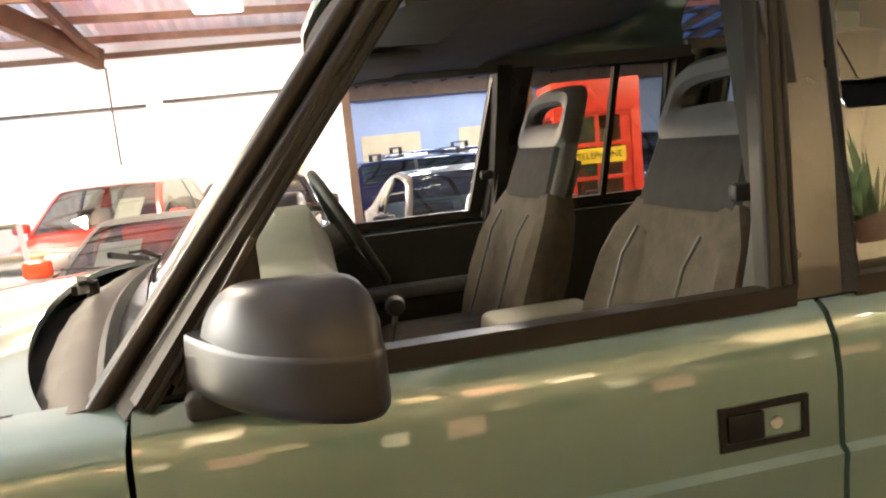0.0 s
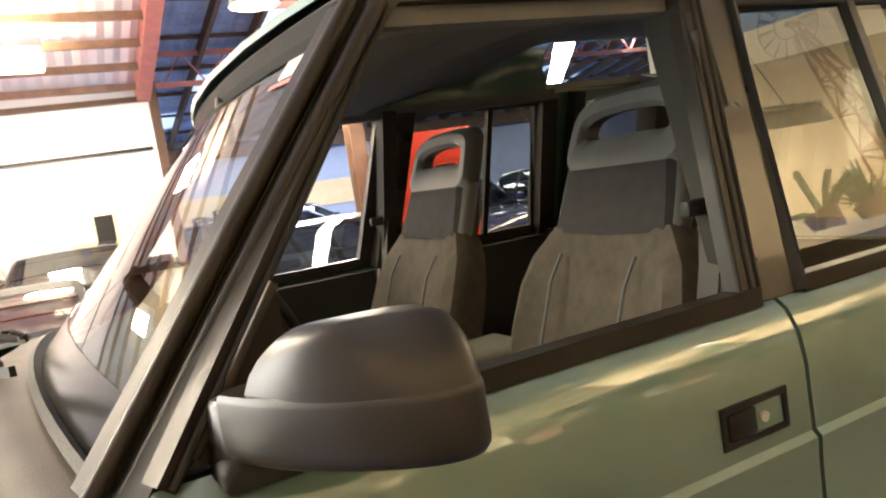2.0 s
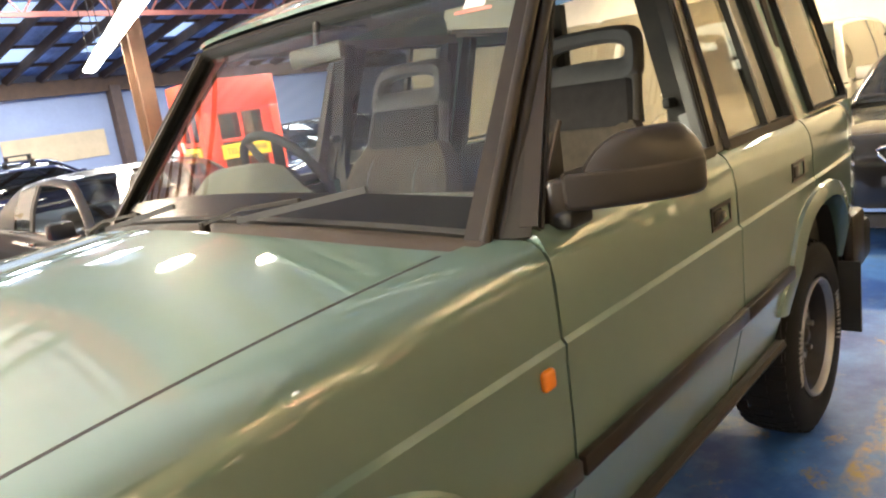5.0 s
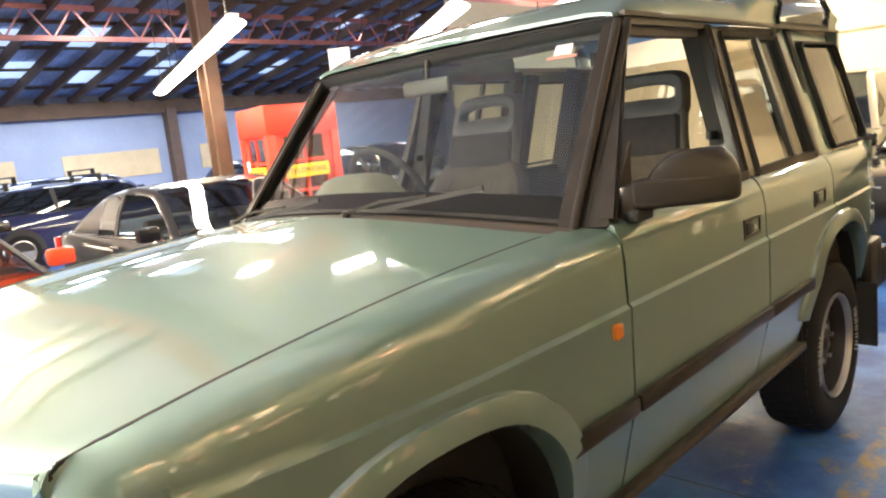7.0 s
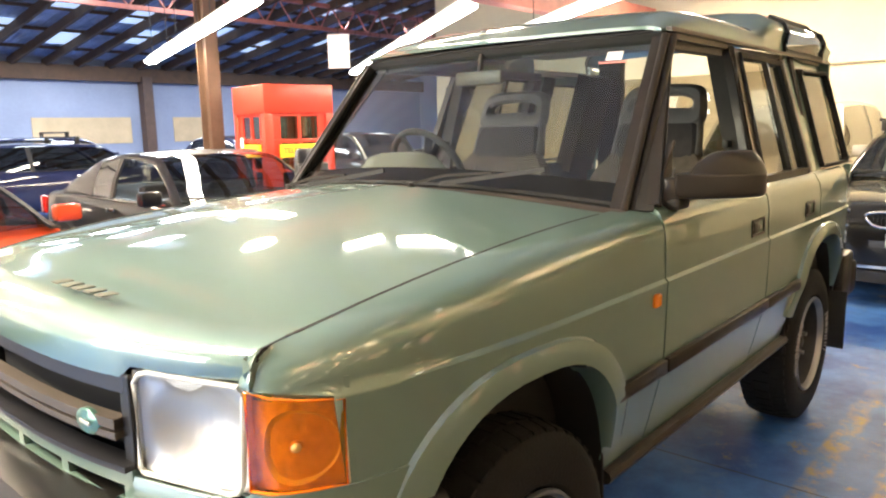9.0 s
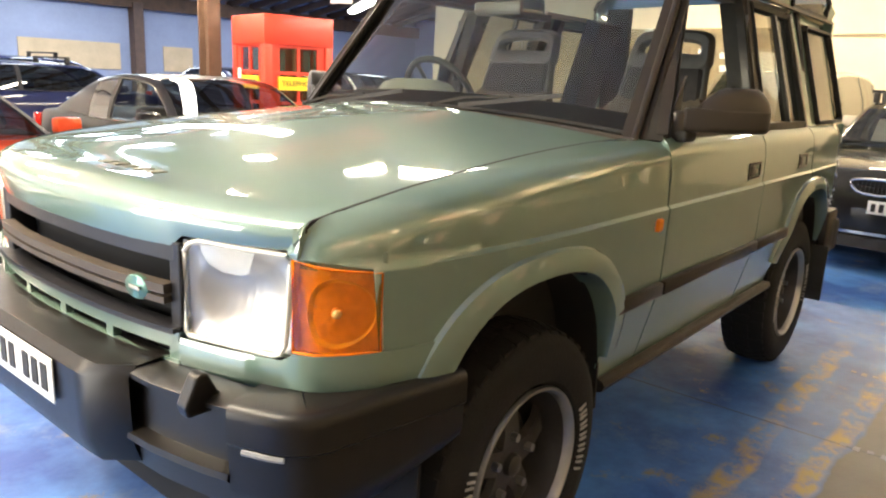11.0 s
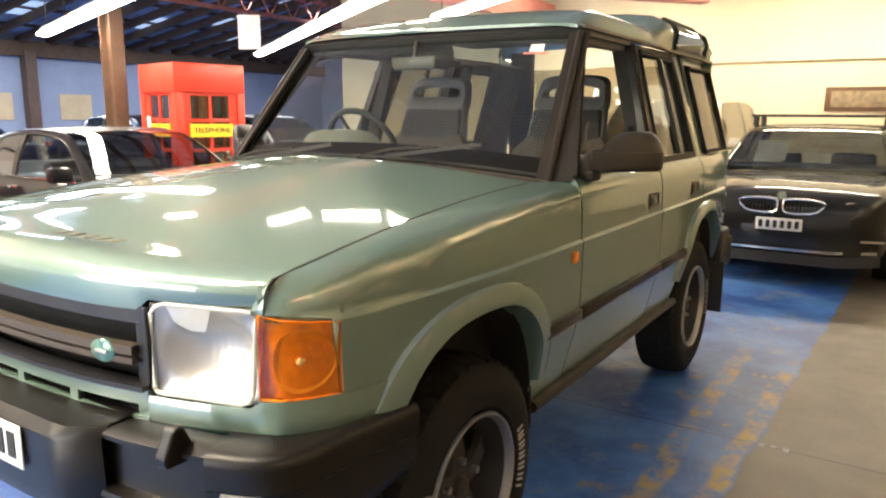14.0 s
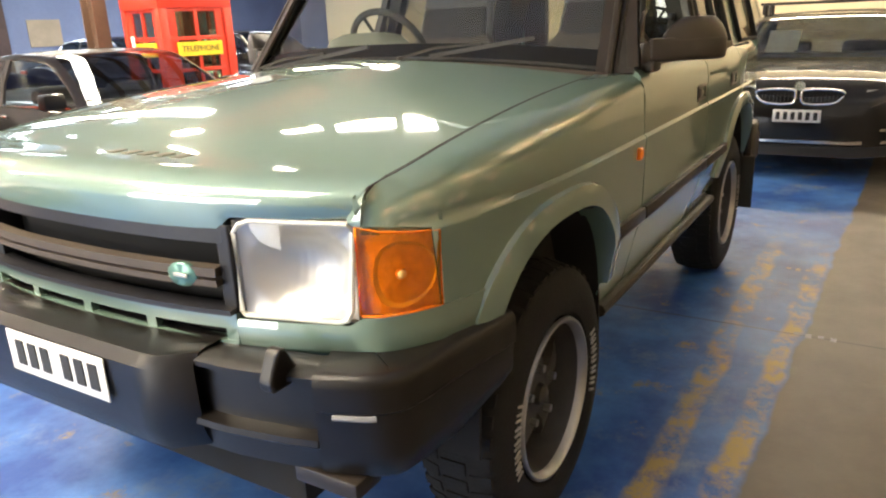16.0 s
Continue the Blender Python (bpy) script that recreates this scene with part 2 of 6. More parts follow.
# ---------------------------------------------------------------- the hall
def floor_material():
    m = mat("painted_floor", (0.1, 0.1, 0.1), 0.42)
    nt = m.node_tree
    b = nt.nodes["Principled BSDF"]
    co = nt.nodes.new("ShaderNodeTexCoord")
    sep = nt.nodes.new("ShaderNodeSeparateXYZ")
    nt.links.new(co.outputs["Object"], sep.inputs[0])

    def noise_node(scale, detail=8.0, rough=0.6):
        n = nt.nodes.new("ShaderNodeTexNoise")
        n.inputs["Scale"].default_value, n.inputs["Detail"].default_value, n.inputs["Roughness"].default_value = scale, detail, rough
        nt.links.new(co.outputs["Object"], n.inputs["Vector"])
        return n.outputs["Fac"]

    def math_node(op, a, c, clamp=False):
        n = nt.nodes.new("ShaderNodeMath")
        n.operation, n.use_clamp = op, clamp
        for i, v in enumerate((a, c)):
            if isinstance(v, (int, float)):
                n.inputs[i].default_value = v
            else:
                nt.links.new(v, n.inputs[i])
        return n.outputs[0]

    def ramp(v, lo, hi):
        n = nt.nodes.new("ShaderNodeMapRange")
        n.inputs[1].default_value, n.inputs[2].default_value = lo, hi
        nt.links.new(v, n.inputs[0])
        return n.outputs[0]

    def blend(f, a, c):
        n = nt.nodes.new("ShaderNodeMix")
        n.data_type = "RGBA"
        nt.links.new(f, n.inputs[0])
        for i, v in ((6, a), (7, c)):
            if isinstance(v, tuple):
                n.inputs[i].default_value = (*v, 1)
            else:
                nt.links.new(v, n.inputs[i])
        return n.outputs[2]

    wob = noise_node(3.0, 10)
    y2 = math_node("ADD", sep.outputs[1], math_node("MULTIPLY", math_node("SUBTRACT", wob, 0.5), 0.10))
    blue = blend(ramp(noise_node(1.7, 10, 0.65), 0.4, 0.62), (0.012, 0.062, 0.27), (0.07, 0.2, 0.52))
    worn = blend(ramp(noise_node(2.3, 12, 0.7), 0.55, 0.7), blue, (0.17, 0.23, 0.34))
    rust = blend(ramp(noise_node(4.0, 12, 0.75), 0.58, 0.66), worn, (0.26, 0.2, 0.1))
    # yellow bay line along x
    line = math_node("SUBTRACT", 1.0, ramp(math_node("ABSOLUTE", math_node("ADD", y2, 1.075), 0.0), 0.035, 0.06), True)
    line2 = math_node("SUBTRACT", 1.0, ramp(math_node("ABSOLUTE", math_node("ADD", math_node("ADD", y2, math_node("MULTIPLY", sep.outputs[0], 0.035)), 1.26), 0.0), 0.03, 0.06), True)
    line = math_node("MAXIMUM", line, line2)
    line = math_node("MULTIPLY", line, ramp(noise_node(5.0, 12, 0.75), 0.42, 0.58), True)
    line = math_node("MULTIPLY", line, math_node("SUBTRACT", 1.0, ramp(sep.outputs[0], 2.6, 3.3), True), True)
    painted = blend(line, rust, (0.36, 0.26, 0.08))
    concrete = blend(ramp(noise_node(2.0, 12, 0.65), 0.35, 0.7), (0.085, 0.07, 0.052), (0.135, 0.112, 0.085))
    edge = ramp(math_node("MULTIPLY", math_node("ADD", y2, math_node("MULTIPLY", sep.outputs[0], 0.035)), -1.0), 1.305, 1.325)
    col = blend(edge, painted, concrete)
    # saw cuts in the slab
    cut = math_node("SUBTRACT", 1.0, ramp(math_node("ABSOLUTE", math_node("SUBTRACT", sep.outputs[0], 1.72), 0.0), 0.003, 0.006), True)
    col = blend(cut, col, (0.03, 0.03, 0.03))
    nt.links.new(col, b.inputs["Base Color"])
    rr = nt.nodes.new("ShaderNodeMapRange")
    rr.inputs[3].default_value, rr.inputs[4].default_value = 0.3, 0.6
    nt.links.new(noise_node(5.0), rr.inputs[0])
    nt.links.new(rr.outputs[0], b.inputs["Roughness"])
    bp = nt.nodes.new("ShaderNodeBump")
    bp.inputs["Strength"].default_value, bp.inputs["Distance"].default_value = 0.2, 0.004
    nt.links.new(noise_node(40.0), bp.inputs["Height"])
    nt.links.new(bp.outputs[0], b.inputs["Normal"])
    return m


FLOOR = floor_material()
BLUEWALL = mat("grey_blue_painted_wall", (0.29, 0.315, 0.40), 0.8, 0, 0, 0.1, 1.2, 0.2, 20)
WHITEWALL = mat("white_painted_wall", (0.82, 0.82, 0.83), 0.7, 0, 0, 0.03, 1.0, 0.2, 20)
CREAM = mat("cream_painted_wall", (0.62, 0.54, 0.38), 0.8, 0, 0, 0.08, 0.8, 0.25, 25)
PLY = mat("plywood_board", (0.55, 0.4, 0.23), 0.7, 0, 0, 0.12, 3.0, 0.1, 60)
TIMBER = mat("dark_timber", (0.10, 0.055, 0.03), 0.8, 0, 0, 0.3, 5, 0.3, 60)
PALETIMBER = mat("brown_painted_timber", (0.24, 0.15, 0.1), 0.8, 0, 0, 0.3, 5, 0.3, 60)
BEAMBROWN = mat("brown_painted_steel", (0.10, 0.056, 0.036), 0.55, 0, 0, 0.25, 6, 0.1, 80)
REDSTEEL = mat("red_oxide_steel", (0.42, 0.15, 0.12), 0.55, 0, 0, 0.2, 6)
SHEET = mat("grey_blue_roof_sheet", (0.27, 0.31, 0.41), 0.55, 0, 0, 0.5, 1.6)
WHITESHEET = mat("white_roof_sheet", (0.75, 0.76, 0.78), 0.6, 0, 0, 0.05, 1.5)
TUBE = glow("fluorescent_tube", (1.0, 0.95, 0.82), 22)
SKYLIGHT = glow("translucent_sheet", (0.5, 0.68, 1.0), 0.7)
BULB = glow("bright_bulb", (1.0, 0.93, 0.8), 30)

YB, YW, XE, XW, YN, XF = 18.7, 10.4, 11.0, -8.0, -5.0, 21.0
structure("floor", box(XW - 0.3, XF + 0.3, YN - 0.3, YB + 0.3, -0.2, 0.0), FLOOR, "worn blue painted concrete floor with a yellow bay line", "floor")
structure("wall_blue", box(2.05, XF, YB, YB + 0.25, 0, 7), BLUEWALL, "grey-blue painted back wall of the hall", "wall")
structure("wall_white", box(XW, 2.02, YW, YW + 0.2, 0, 6.5), WHITEWALL, "bright white painted wall", "wall")
structure("wall_return", box(1.9, 2.05, YW + 0.2, YB + 0.2, 0, 7), BLUEWALL, "grey-blue painted return wall", "wall")
structure("wall_east", box(XF, XF + 0.25, 9.0, YB + 0.25, 0, 7), BLUEWALL, "grey-blue painted far wall of the hall", "wall")
structure("wall_inner", box(XE + 0.25, XF + 0.25, 8.75, 9.0, 0, 7), BLUEWALL, "grey-blue painted inner wall", "wall")
structure("wall_cream", box(XE, XE + 0.25, YN, 9.0, 0, 7), CREAM, "cream painted side wall behind the parked cars", "wall")
# Unseen wall surface, kept dark brown to darken the reflections in the flank.
DARKREFLECTED = mat("dark_reflected_wall", (0.15, 0.125, 0.08), 0.85, 0, 0, 0.5, 0.9, 0.25, 25)
structure("wall_south_upper", box(4.6, XE + 0.25, YN - 0.25, YN, 2.6, 7), CREAM, "cream painted upper wall opposite the cars", "wall")
structure("wall_south_upper_dark", box(XW - 0.25, 4.6, YN - 0.25, YN, 2.6, 7), DARKREFLECTED, "unseen upper wall, darkened so the wing shoulder mirrors no bright band", "wall")
structure("wall_south", box(XW - 0.25, XE + 0.25, YN - 0.25, YN, 0, 2.6), DARKREFLECTED, "unseen dark brown wall for the wagon side to reflect", "wall")
structure("ledge", box(3.6, XE, YN, YN + 0.9, 2.38, 2.5), mat("cream_ledge_paint", (0.5, 0.43, 0.3), 0.7, 0, 0, 0.15, 2), "cream painted display ledge along the wall", "ledge")
# Unseen boards, invented so that the wagon side mirrors pale and dark patches.
random.seed(11)
BOARDC = [mat("cream_board", (0.8, 0.72, 0.55), 0.7, 0, 0, 0.15, 3), mat("pinkish_board", (0.6, 0.38, 0.27), 0.7, 0, 0, 0.2, 4), mat("tan_board", (0.55, 0.44, 0.27), 0.7, 0, 0, 0.2, 4), mat("green_board", (0.07, 0.1, 0.06), 0.7, 0, 0, 0.2, 4)]
for k in range(40):
    x0 = -5.0 + k * 0.4 + random.uniform(-0.06, 0.02)
    z0, w, hh = random.uniform(0.12, 1.4), random.uniform(0.16, 0.36), random.uniform(0.35, 0.9)
    tagged(part("reflection_board", rbox(x0, x0 + w, YN + 0.004, YN + 0.04, z0, z0 + hh, 0.01), BOARDC[k % 4], smooth=False), "unseen board added to mottle the reflections in the wagon side", "board", "boards opposite the cars")
for k in range(26):
    x0 = -5.2 + k * 0.52 + random.uniform(-0.08, 0.08)
    z0, w, hh = random.uniform(2.32, 3.1), random.uniform(0.2, 0.5), random.uniform(0.3, 0.8)
    if x0 + w < 3.5:
        tagged(part("reflection_board", rbox(x0, x0 + w, YN + 0.004, YN + 0.04, z0, z0 + hh, 0.01), BOARDC[(k * 3 + k // 4) % 4], smooth=False), "unseen high board added to mottle the reflections in the wing shoulder", "board", "boards opposite the cars")
# Unseen west wall, made white so the bonnet lip has something bright to mirror.
for y0, y1, z0, z1 in ((YN, 1.0, 0, 7), (7.6, YB + 0.25, 0, 7), (1.0, 7.6, 3.8, 7)):
    structure("wall_west", box(XW - 0.25, XW, y0, y1, z0, z1), WHITEWALL, "unseen white wall with an opening, added for the wagon nose to reflect", "wall")
structure("ground", box(-60, XW - 0.3, -40, 40, -0.25, -0.02), mat("asphalt", (0.06, 0.06, 0.062), 0.85, 0, 0, 0.2, 3, 0.3, 60), "grey asphalt yard outside the entrance", "ground")
# Fill lamp in the unseen opening, added to light the nose and valance.
area_lamp("unseen_entrance_fill", XW - 0.1, 4.3, 1.95, 6.4, 3.6, 680, (1.0, 0.95, 0.86), -90, 90)
structure("post_white_end", rbox(2.02, 2.16, YW - 0.04, YW + 0.18, 0, 4.4, 0.01), BEAMBROWN, "brown steel post at the end of the white wall", "post")


def roof_z(y):
    return 3.3 + (YB - max(y, 2.0)) * 0.16


def roof_w(y):
    return 3.35 + (YW - max(y, 2.0)) * 0.2 if y < YW else 3.35


def roof(name, x0, x1, zf, ys, material, label):
    rows = []
    n = int((x1 - x0) / 0.1)
    for i in range(n + 1):
        x = x0 + (x1 - x0) * i / n
        rows.append([(x, y, zf(y) + 0.22 + (0.025 if i % 2 else 0)) for y in ys])
    return structure(name, grid(rows), material, label, "ceiling")


roof("ceiling_sheets_back", 1.9, XF + 0.3, roof_z, (YB + 0.3, 10.0, 2.0, YN - 0.3), SHEET, "dark grey-blue corrugated roof sheets")
roof("ceiling_sheets_front", XW - 0.3, 1.95, roof_w, (YW + 0.3, 6.0, 2.0, YN - 0.3), WHITESHEET, "white corrugated roof sheets")


def beam(name, points, w, h, material, label, category="beam"):
    return structure(name, sweep(points, w, h), material, label, category)


for i in range(22):
    x = 2.4 + i * 0.82
    beam("rafter", [(x, YB, roof_z(YB) + 0.06), (x, 2.0, roof_z(2.0) + 0.06)], 0.08, 0.2, TIMBER, "dark timber rafter under the roof sheets")
for k in range(11):
    y = 17.6 - k * 1.5
    beam("purlin", [(1.95, y, roof_z(y) + 0.18), (XF, y, roof_z(y) + 0.18)], 0.06, 0.07, TIMBER, "dark timber batten across the rafters")
for k in range(6):
    y = YW - 0.35 - k * 0.75
    beam("purlin", [(XW, y, roof_w(y) + 0.14), (1.9, y, roof_w(y) + 0.14)], 0.08, 0.1, PALETIMBER, "brown timber batten under the white sheets")
beam("wall_plate", [(2.1, YB - 0.12, 3.15), (XF, YB - 0.12, 3.15)], 0.2, 0.4, TIMBER, "heavy dark timber plate along the wall top")
beam("conduit", [(XW, YW - 0.06, 3.25), (2.0, YW - 0.06, 3.42)], 0.08, 0.08, BEAMBROWN, "brown pipe along the white wall top", "pipe")
beam("conduit", [(XW, YW - 0.05, 2.52), (-1.0, YW - 0.05, 2.58)], 0.03, 0.05, GREYPL, "grey conduit rail across the white wall", "pipe")
beam("conduit", [(-0.75, YW - 0.05, 2.62), (1.95, YW - 0.05, 2.66)], 0.03, 0.05, GREYPL, "grey conduit rail across the white wall", "pipe")
beam("conduit", [(-1.5, YW - 0.05, 3.2), (-1.5, YW - 0.05, 1.7)], 0.02, 0.02, GREYPL, "thin cable down the white wall", "pipe")
beam("conduit", [(XE - 0.04, -3.0, 2.35), (XE - 0.04, 3.0, 2.35)], 0.03, 0.04, CREAM, "painted conduit along the cream wall", "pipe")
beam("rafter_brown", [(-4.4, 5.0, 4.75), (-1.5, YW - 0.3, 3.28)], 0.14, 0.3, TIMBER, "brown timber roof beam")
beam("rafter_brown", [(-2.1, 7.0, 4.4), (-1.5, YW - 0.3, 3.28)], 0.08, 0.14, TIMBER, "brown timber brace")
beam("rafter_brown", [(1.95, 3.4, 4.9), (1.95, YW, 3.5)], 0.2, 0.26, REDSTEEL, "red-brown steel valley beam")


def truss(y, z0, z1, x0, x1):
    t = thing("roof_truss", "slender red steel lattice truss under the roof", "truss", group="roof trusses", kind="structure")
    part("top_chord", sweep([(x0, y, z1), (x1, y, z1)], 0.09, 0.09), REDSTEEL, t)
    part("bottom_chord", sweep([(x0, y, z0), (x1, y, z0)], 0.09, 0.09), REDSTEEL, t)
    n = int((x1 - x0) / 0.38)
    for i in range(n):
        a, b = x0 + (x1 - x0) * i / n, x0 + (x1 - x0) * (i + 1) / n
        part("web_bar", sweep([(a, y, z0 if i % 2 else z1), (b, y, z1 if i % 2 else z0)], 0.03, 0.03), REDSTEEL, t)


truss(12.0, 3.88, 4.42, 2.1, 18.0)
beam("main_beam", [(2.2, 4.0, 3.25), (XE, 4.0, 3.25)], 0.22, 0.4, REDSTEEL, "red-brown steel main beam over the cars")
beam("main_beam", [(5.6, 4.0, 3.15), (9.2, 0.8, 3.15)], 0.2, 0.26, REDSTEEL, "red-brown steel brace over the cars")
post = thing("steel_post", "brown painted steel column standing among the cars", "column", pose(3.78, 6.45, 0), kind="structure")
part("web", box(-0.01, 0.01, -0.09, 0.09, 0, 5.0), BEAMBROWN, post, smooth=False)
for s in (-1, 1):
    part("flange", box(-0.09, 0.09, s * 0.1 - 0.008, s * 0.1 + 0.008, 0, 5.0), BEAMBROWN, post, smooth=False)
structure("post_wall", rbox(9.0, 9.3, YB - 0.3, YB + 0.01, 0, 3.1, 0.01), BEAMBROWN, "dark post against the blue wall", "post")
for x0, x1, z0, z1 in ((6.05, 8.7, 1.25, 1.97), (10.0, 10.95, 1.25, 1.97), (3.2, 4.9, 1.25, 1.97)):
    tagged(part("plywood_board", rbox(x0, x1, YB - 0.03, YB - 0.002, z0, z1, 0.004), PLY, smooth=False), "pale plywood board fixed to the blue wall", "board", "boards on the wall")


def tube_lamp(x0, y0, x1, y1, z, power=60, w=0.2):
    t = thing("fluorescent_lamp", "long fluorescent tube fitting hung under the roof, lit", "lamp", group="fluorescent lamps")
    z2 = z + 0.055
    part("housing", sweep([(x0, y0, z2), (x1, y1, z2)], w * 0.45, 0.05), WHITE, t)
    part("tube", sweep([(x0, y0, z), (x1, y1, z)], w, min(w, 0.08), 8), TUBE, t)
    for k in (0.15, 0.85):
        x, y = x0 + (x1 - x0) * k, y0 + (y1 - y0) * k
        part("hanger", sweep([(x, y, z2), (x, y, (roof_z if x > 1.95 else roof_w)(y) + 0.2)], 0.01, 0.01), GREYPL, t)
    ln = math.hypot(x1 - x0, y1 - y0)
    area_lamp("tube_light", (x0 + x1) / 2, (y0 + y1) / 2, z - 0.05, ln, 0.6 * w, power, LAMPC, math.degrees(math.atan2(y1 - y0, x1 - x0)))


def panel_lamp(x, y, z, sx, sy, power, turn=0.0, up=0.0):
    t = thing("panel_lamp", "square bright lamp fitting hung under the roof, lit", "lamp", pose(x, y, z, 0, 0, turn), group="panel lamps")
    part("housing", rbox(-sx / 2 - 0.03, sx / 2 + 0.03, -sy / 2 - 0.03, sy / 2 + 0.03, 0.0, 0.1, 0.01), WHITE, t)
    part("diffuser", box(-sx / 2, sx / 2, -sy / 2, sy / 2, -0.012, -0.002), BULB, t, smooth=False)
    part("hanger", sweep([(0, 0, 0.1), (0, 0, (roof_z if x > 1.95 else roof_w)(y) + 0.2 - z)], 0.012, 0.012), GREYPL, t)
    area_lamp("panel_light", x, y, z - 0.03, sx, sy, power, LAMPC, turn)
    if up:
        area_lamp("panel_light", x, y, z + 0.13, sx, sy, up, LAMPC, turn, 180)


def bell_lamp(x, y, z, power):
    t = thing("bell_lamp", "round bell-shaped lamp hung under the roof, lit", "lamp", pose(x, y, z), group="bell lamps")
    sh = part("shade", lathe([(0.18, 0.0), (0.17, 0.05), (0.12, 0.14), (0.06, 0.2), (0.05, 0.3), (0.0, 0.3)], 28), SILVER, t, "dull metal bell shade")
    sh.rotation_euler = (radians(90), 0, 0)
    dif = part("diffuser", lathe([(0.0, -0.01), (0.12, -0.006), (0.16, 0.002)], 28), BULB, t, "round bright diffuser")
    dif.rotation_euler = (radians(90), 0, 0)
    part("hanger", sweep([(0, 0, 0.3), (0, 0, (roof_z if x > 1.95 else roof_w)(y) + 0.2 - z)], 0.012, 0.012), GREYPL, t)
    la = bpy.data.lights.new("bell_light", "AREA")
    la.shape, la.size, la.energy, la.color = "DISK", 0.3, power, LAMPC
    new("bell_light", la).matrix_world = pose(x, y, z - 0.03)


LAMPC = (1.0, 0.8, 0.53)
for k in range(3):
    f0, f1 = k / 3 + 0.01, (k + 1) / 3 - 0.01
    tube_lamp(4.46 - 1.96 * f0, 9.2 - 5.6 * f0, 4.46 - 1.96 * f1, 9.2 - 5.6 * f1, 2.6, 45)
    tube_lamp(8.62 - 4.52 * f0, 9.1 - 6.58 * f0, 8.62 - 4.52 * f1, 9.1 - 6.58 * f1, 2.6, 45)
wb = thing("wall_cabinet", "cream wall cabinet with a dark open door and a blue item", "cabinet", pose(0.94, YW - 0.12, 1.12))
part("back_board", rbox(-0.36, 0.36, 0.09, 0.118, 0.0, 0.68, 0.006), CREAM, wb)
# Solid near-black block on the board stands for the shaded opening.
part("opening_shade", rbox(0.0, 0.26, 0.07, 0.092, 0.08, 0.62, 0.004), DARK, wb, "near-black block standing for the shade in an open compartment")
part("shelf", rbox(-0.36, 0.36, 0.0, 0.092, 0.0, 0.03, 0.004), CREAM, wb)
part("blue_box", rbox(-0.26, -0.12, 0.02, 0.085, 0.03, 0.2, 0.01), mat("blue_plastic", (0.05, 0.12, 0.4), 0.4), wb, "small blue box")
tube_lamp(7.3, 4.1, 6.1, 2.42, 2.8, 60)
tube_lamp(6.05, 2.35, 4.9, 0.6, 2.8, 60)
# Two tubes out of view, added to brighten the cream wall.
tube_lamp(9.4, -2.2, 9.4, 0.2, 3.6, 180)
tube_lamp(9.4, 1.2, 9.4, 3.4, 3.6, 125)


# Unseen fill lamps, added to brighten the wall and boards the wagon reflects.
def fill_washer(x, power):
    t = thing("unseen_fill_lamp", "unseen fill lamp added to light the wall that the wagon reflects", "lamp", group="wall lamps")
    part("housing", sweep([(x - 1.0, -3.5, 3.4), (x + 1.0, -3.5, 3.4)], 0.2, 0.05), WHITE, t)
    part("shade", box(x - 1.0, x + 1.0, -3.41, -3.4, 3.2, 3.42), GREYPL, t, "added screen that hides the fill tube from the wagon")
    part("tube", sweep([(x - 0.98, -3.52, 3.34), (x + 0.98, -3.52, 3.34)], 0.05, 0.05, 8), TUBE, t)
    for dx in (-0.7, 0.7):
        part("hanger", sweep([(x + dx, -3.5, 3.42), (x + dx, -3.5, (roof_z if x + dx > 1.95 else roof_w)(-3.5) + 0.2)], 0.012, 0.012), GREYPL, t)
    area_lamp("unseen_fill_light", x, -3.56, 3.3, 2.0, 0.12, power, LAMPC, 0, -78)


for x in (-3.4, -0.4, 2.6, 5.6, 8.6):
    fill_washer(x, 105 if x < 5 else 125)
panel_lamp(2.36, 2.35, 2.92, 0.36, 0.12, 12, -25)
panel_lamp(2.98, 1.5, 2.92, 0.26, 0.26, 14, -50)
tube_lamp(2.54, 2.10, 2.86, 1.68, 2.92, 6, 0.05)
bell_lamp(2.1, 3.62, 2.95, 22)
tube_lamp(-1.6, -0.4, -1.6, 2.2, 3.05, 85)
# Extra unseen tube, added to spread more light over the nose.
tube_lamp(-2.2, -0.4, -2.2, 2.2, 3.05, 85)
panel_lamp(0.38, 7.8, 3.55, 0.6, 1.3, 210, 0, 45)
panel_lamp(-2.6, 7.6, 3.55, 0.4, 1.2, 190, 0, 45)
panel_lamp(-4.6, 3.0, 3.6, 0.3, 1.2, 120)


def skylight(x0, x1, y0, y1, power):
    """Translucent roof sheets that let daylight through."""
    zf = roof_z
    t = thing("skylight", "translucent blue-white roof sheet letting daylight in", "skylight", group="skylights", kind="structure")
    part("sheet", grid([[(x0, y0, zf(y0) + 0.2), (x0, y1, zf(y1) + 0.2)], [(x1, y0, zf(y0) + 0.2), (x1, y1, zf(y1) + 0.2)]]), SKYLIGHT, t, smooth=False)
    area_lamp("skylight_day", (x0 + x1) / 2, (y0 + y1) / 2, zf((y0 + y1) / 2) - 0.15, x1 - x0, y1 - y0, power, (0.84, 0.92, 1.0))


for x, y, p in ((2.9, 16.6, 60), (4.6, 16.2, 60), (6.2, 16.7, 60), (7.9, 16.2, 60), (3.7, 14.2, 60), (5.4, 14.0, 60), (7.0, 14.6, 60), (9.4, 15.2, 60), (11.4, 16.2, 60), (13.2, 15.0, 60), (15.0, 16.4, 60), (11.0, 12.6, 60), (13.4, 12.4, 60), (16.0, 13.2, 60), (4.5, 11.2, 50), (6.6, 11.0, 50)):
    skylight(x - 0.35, x + 0.35, y - 0.6, y + 0.6, p)
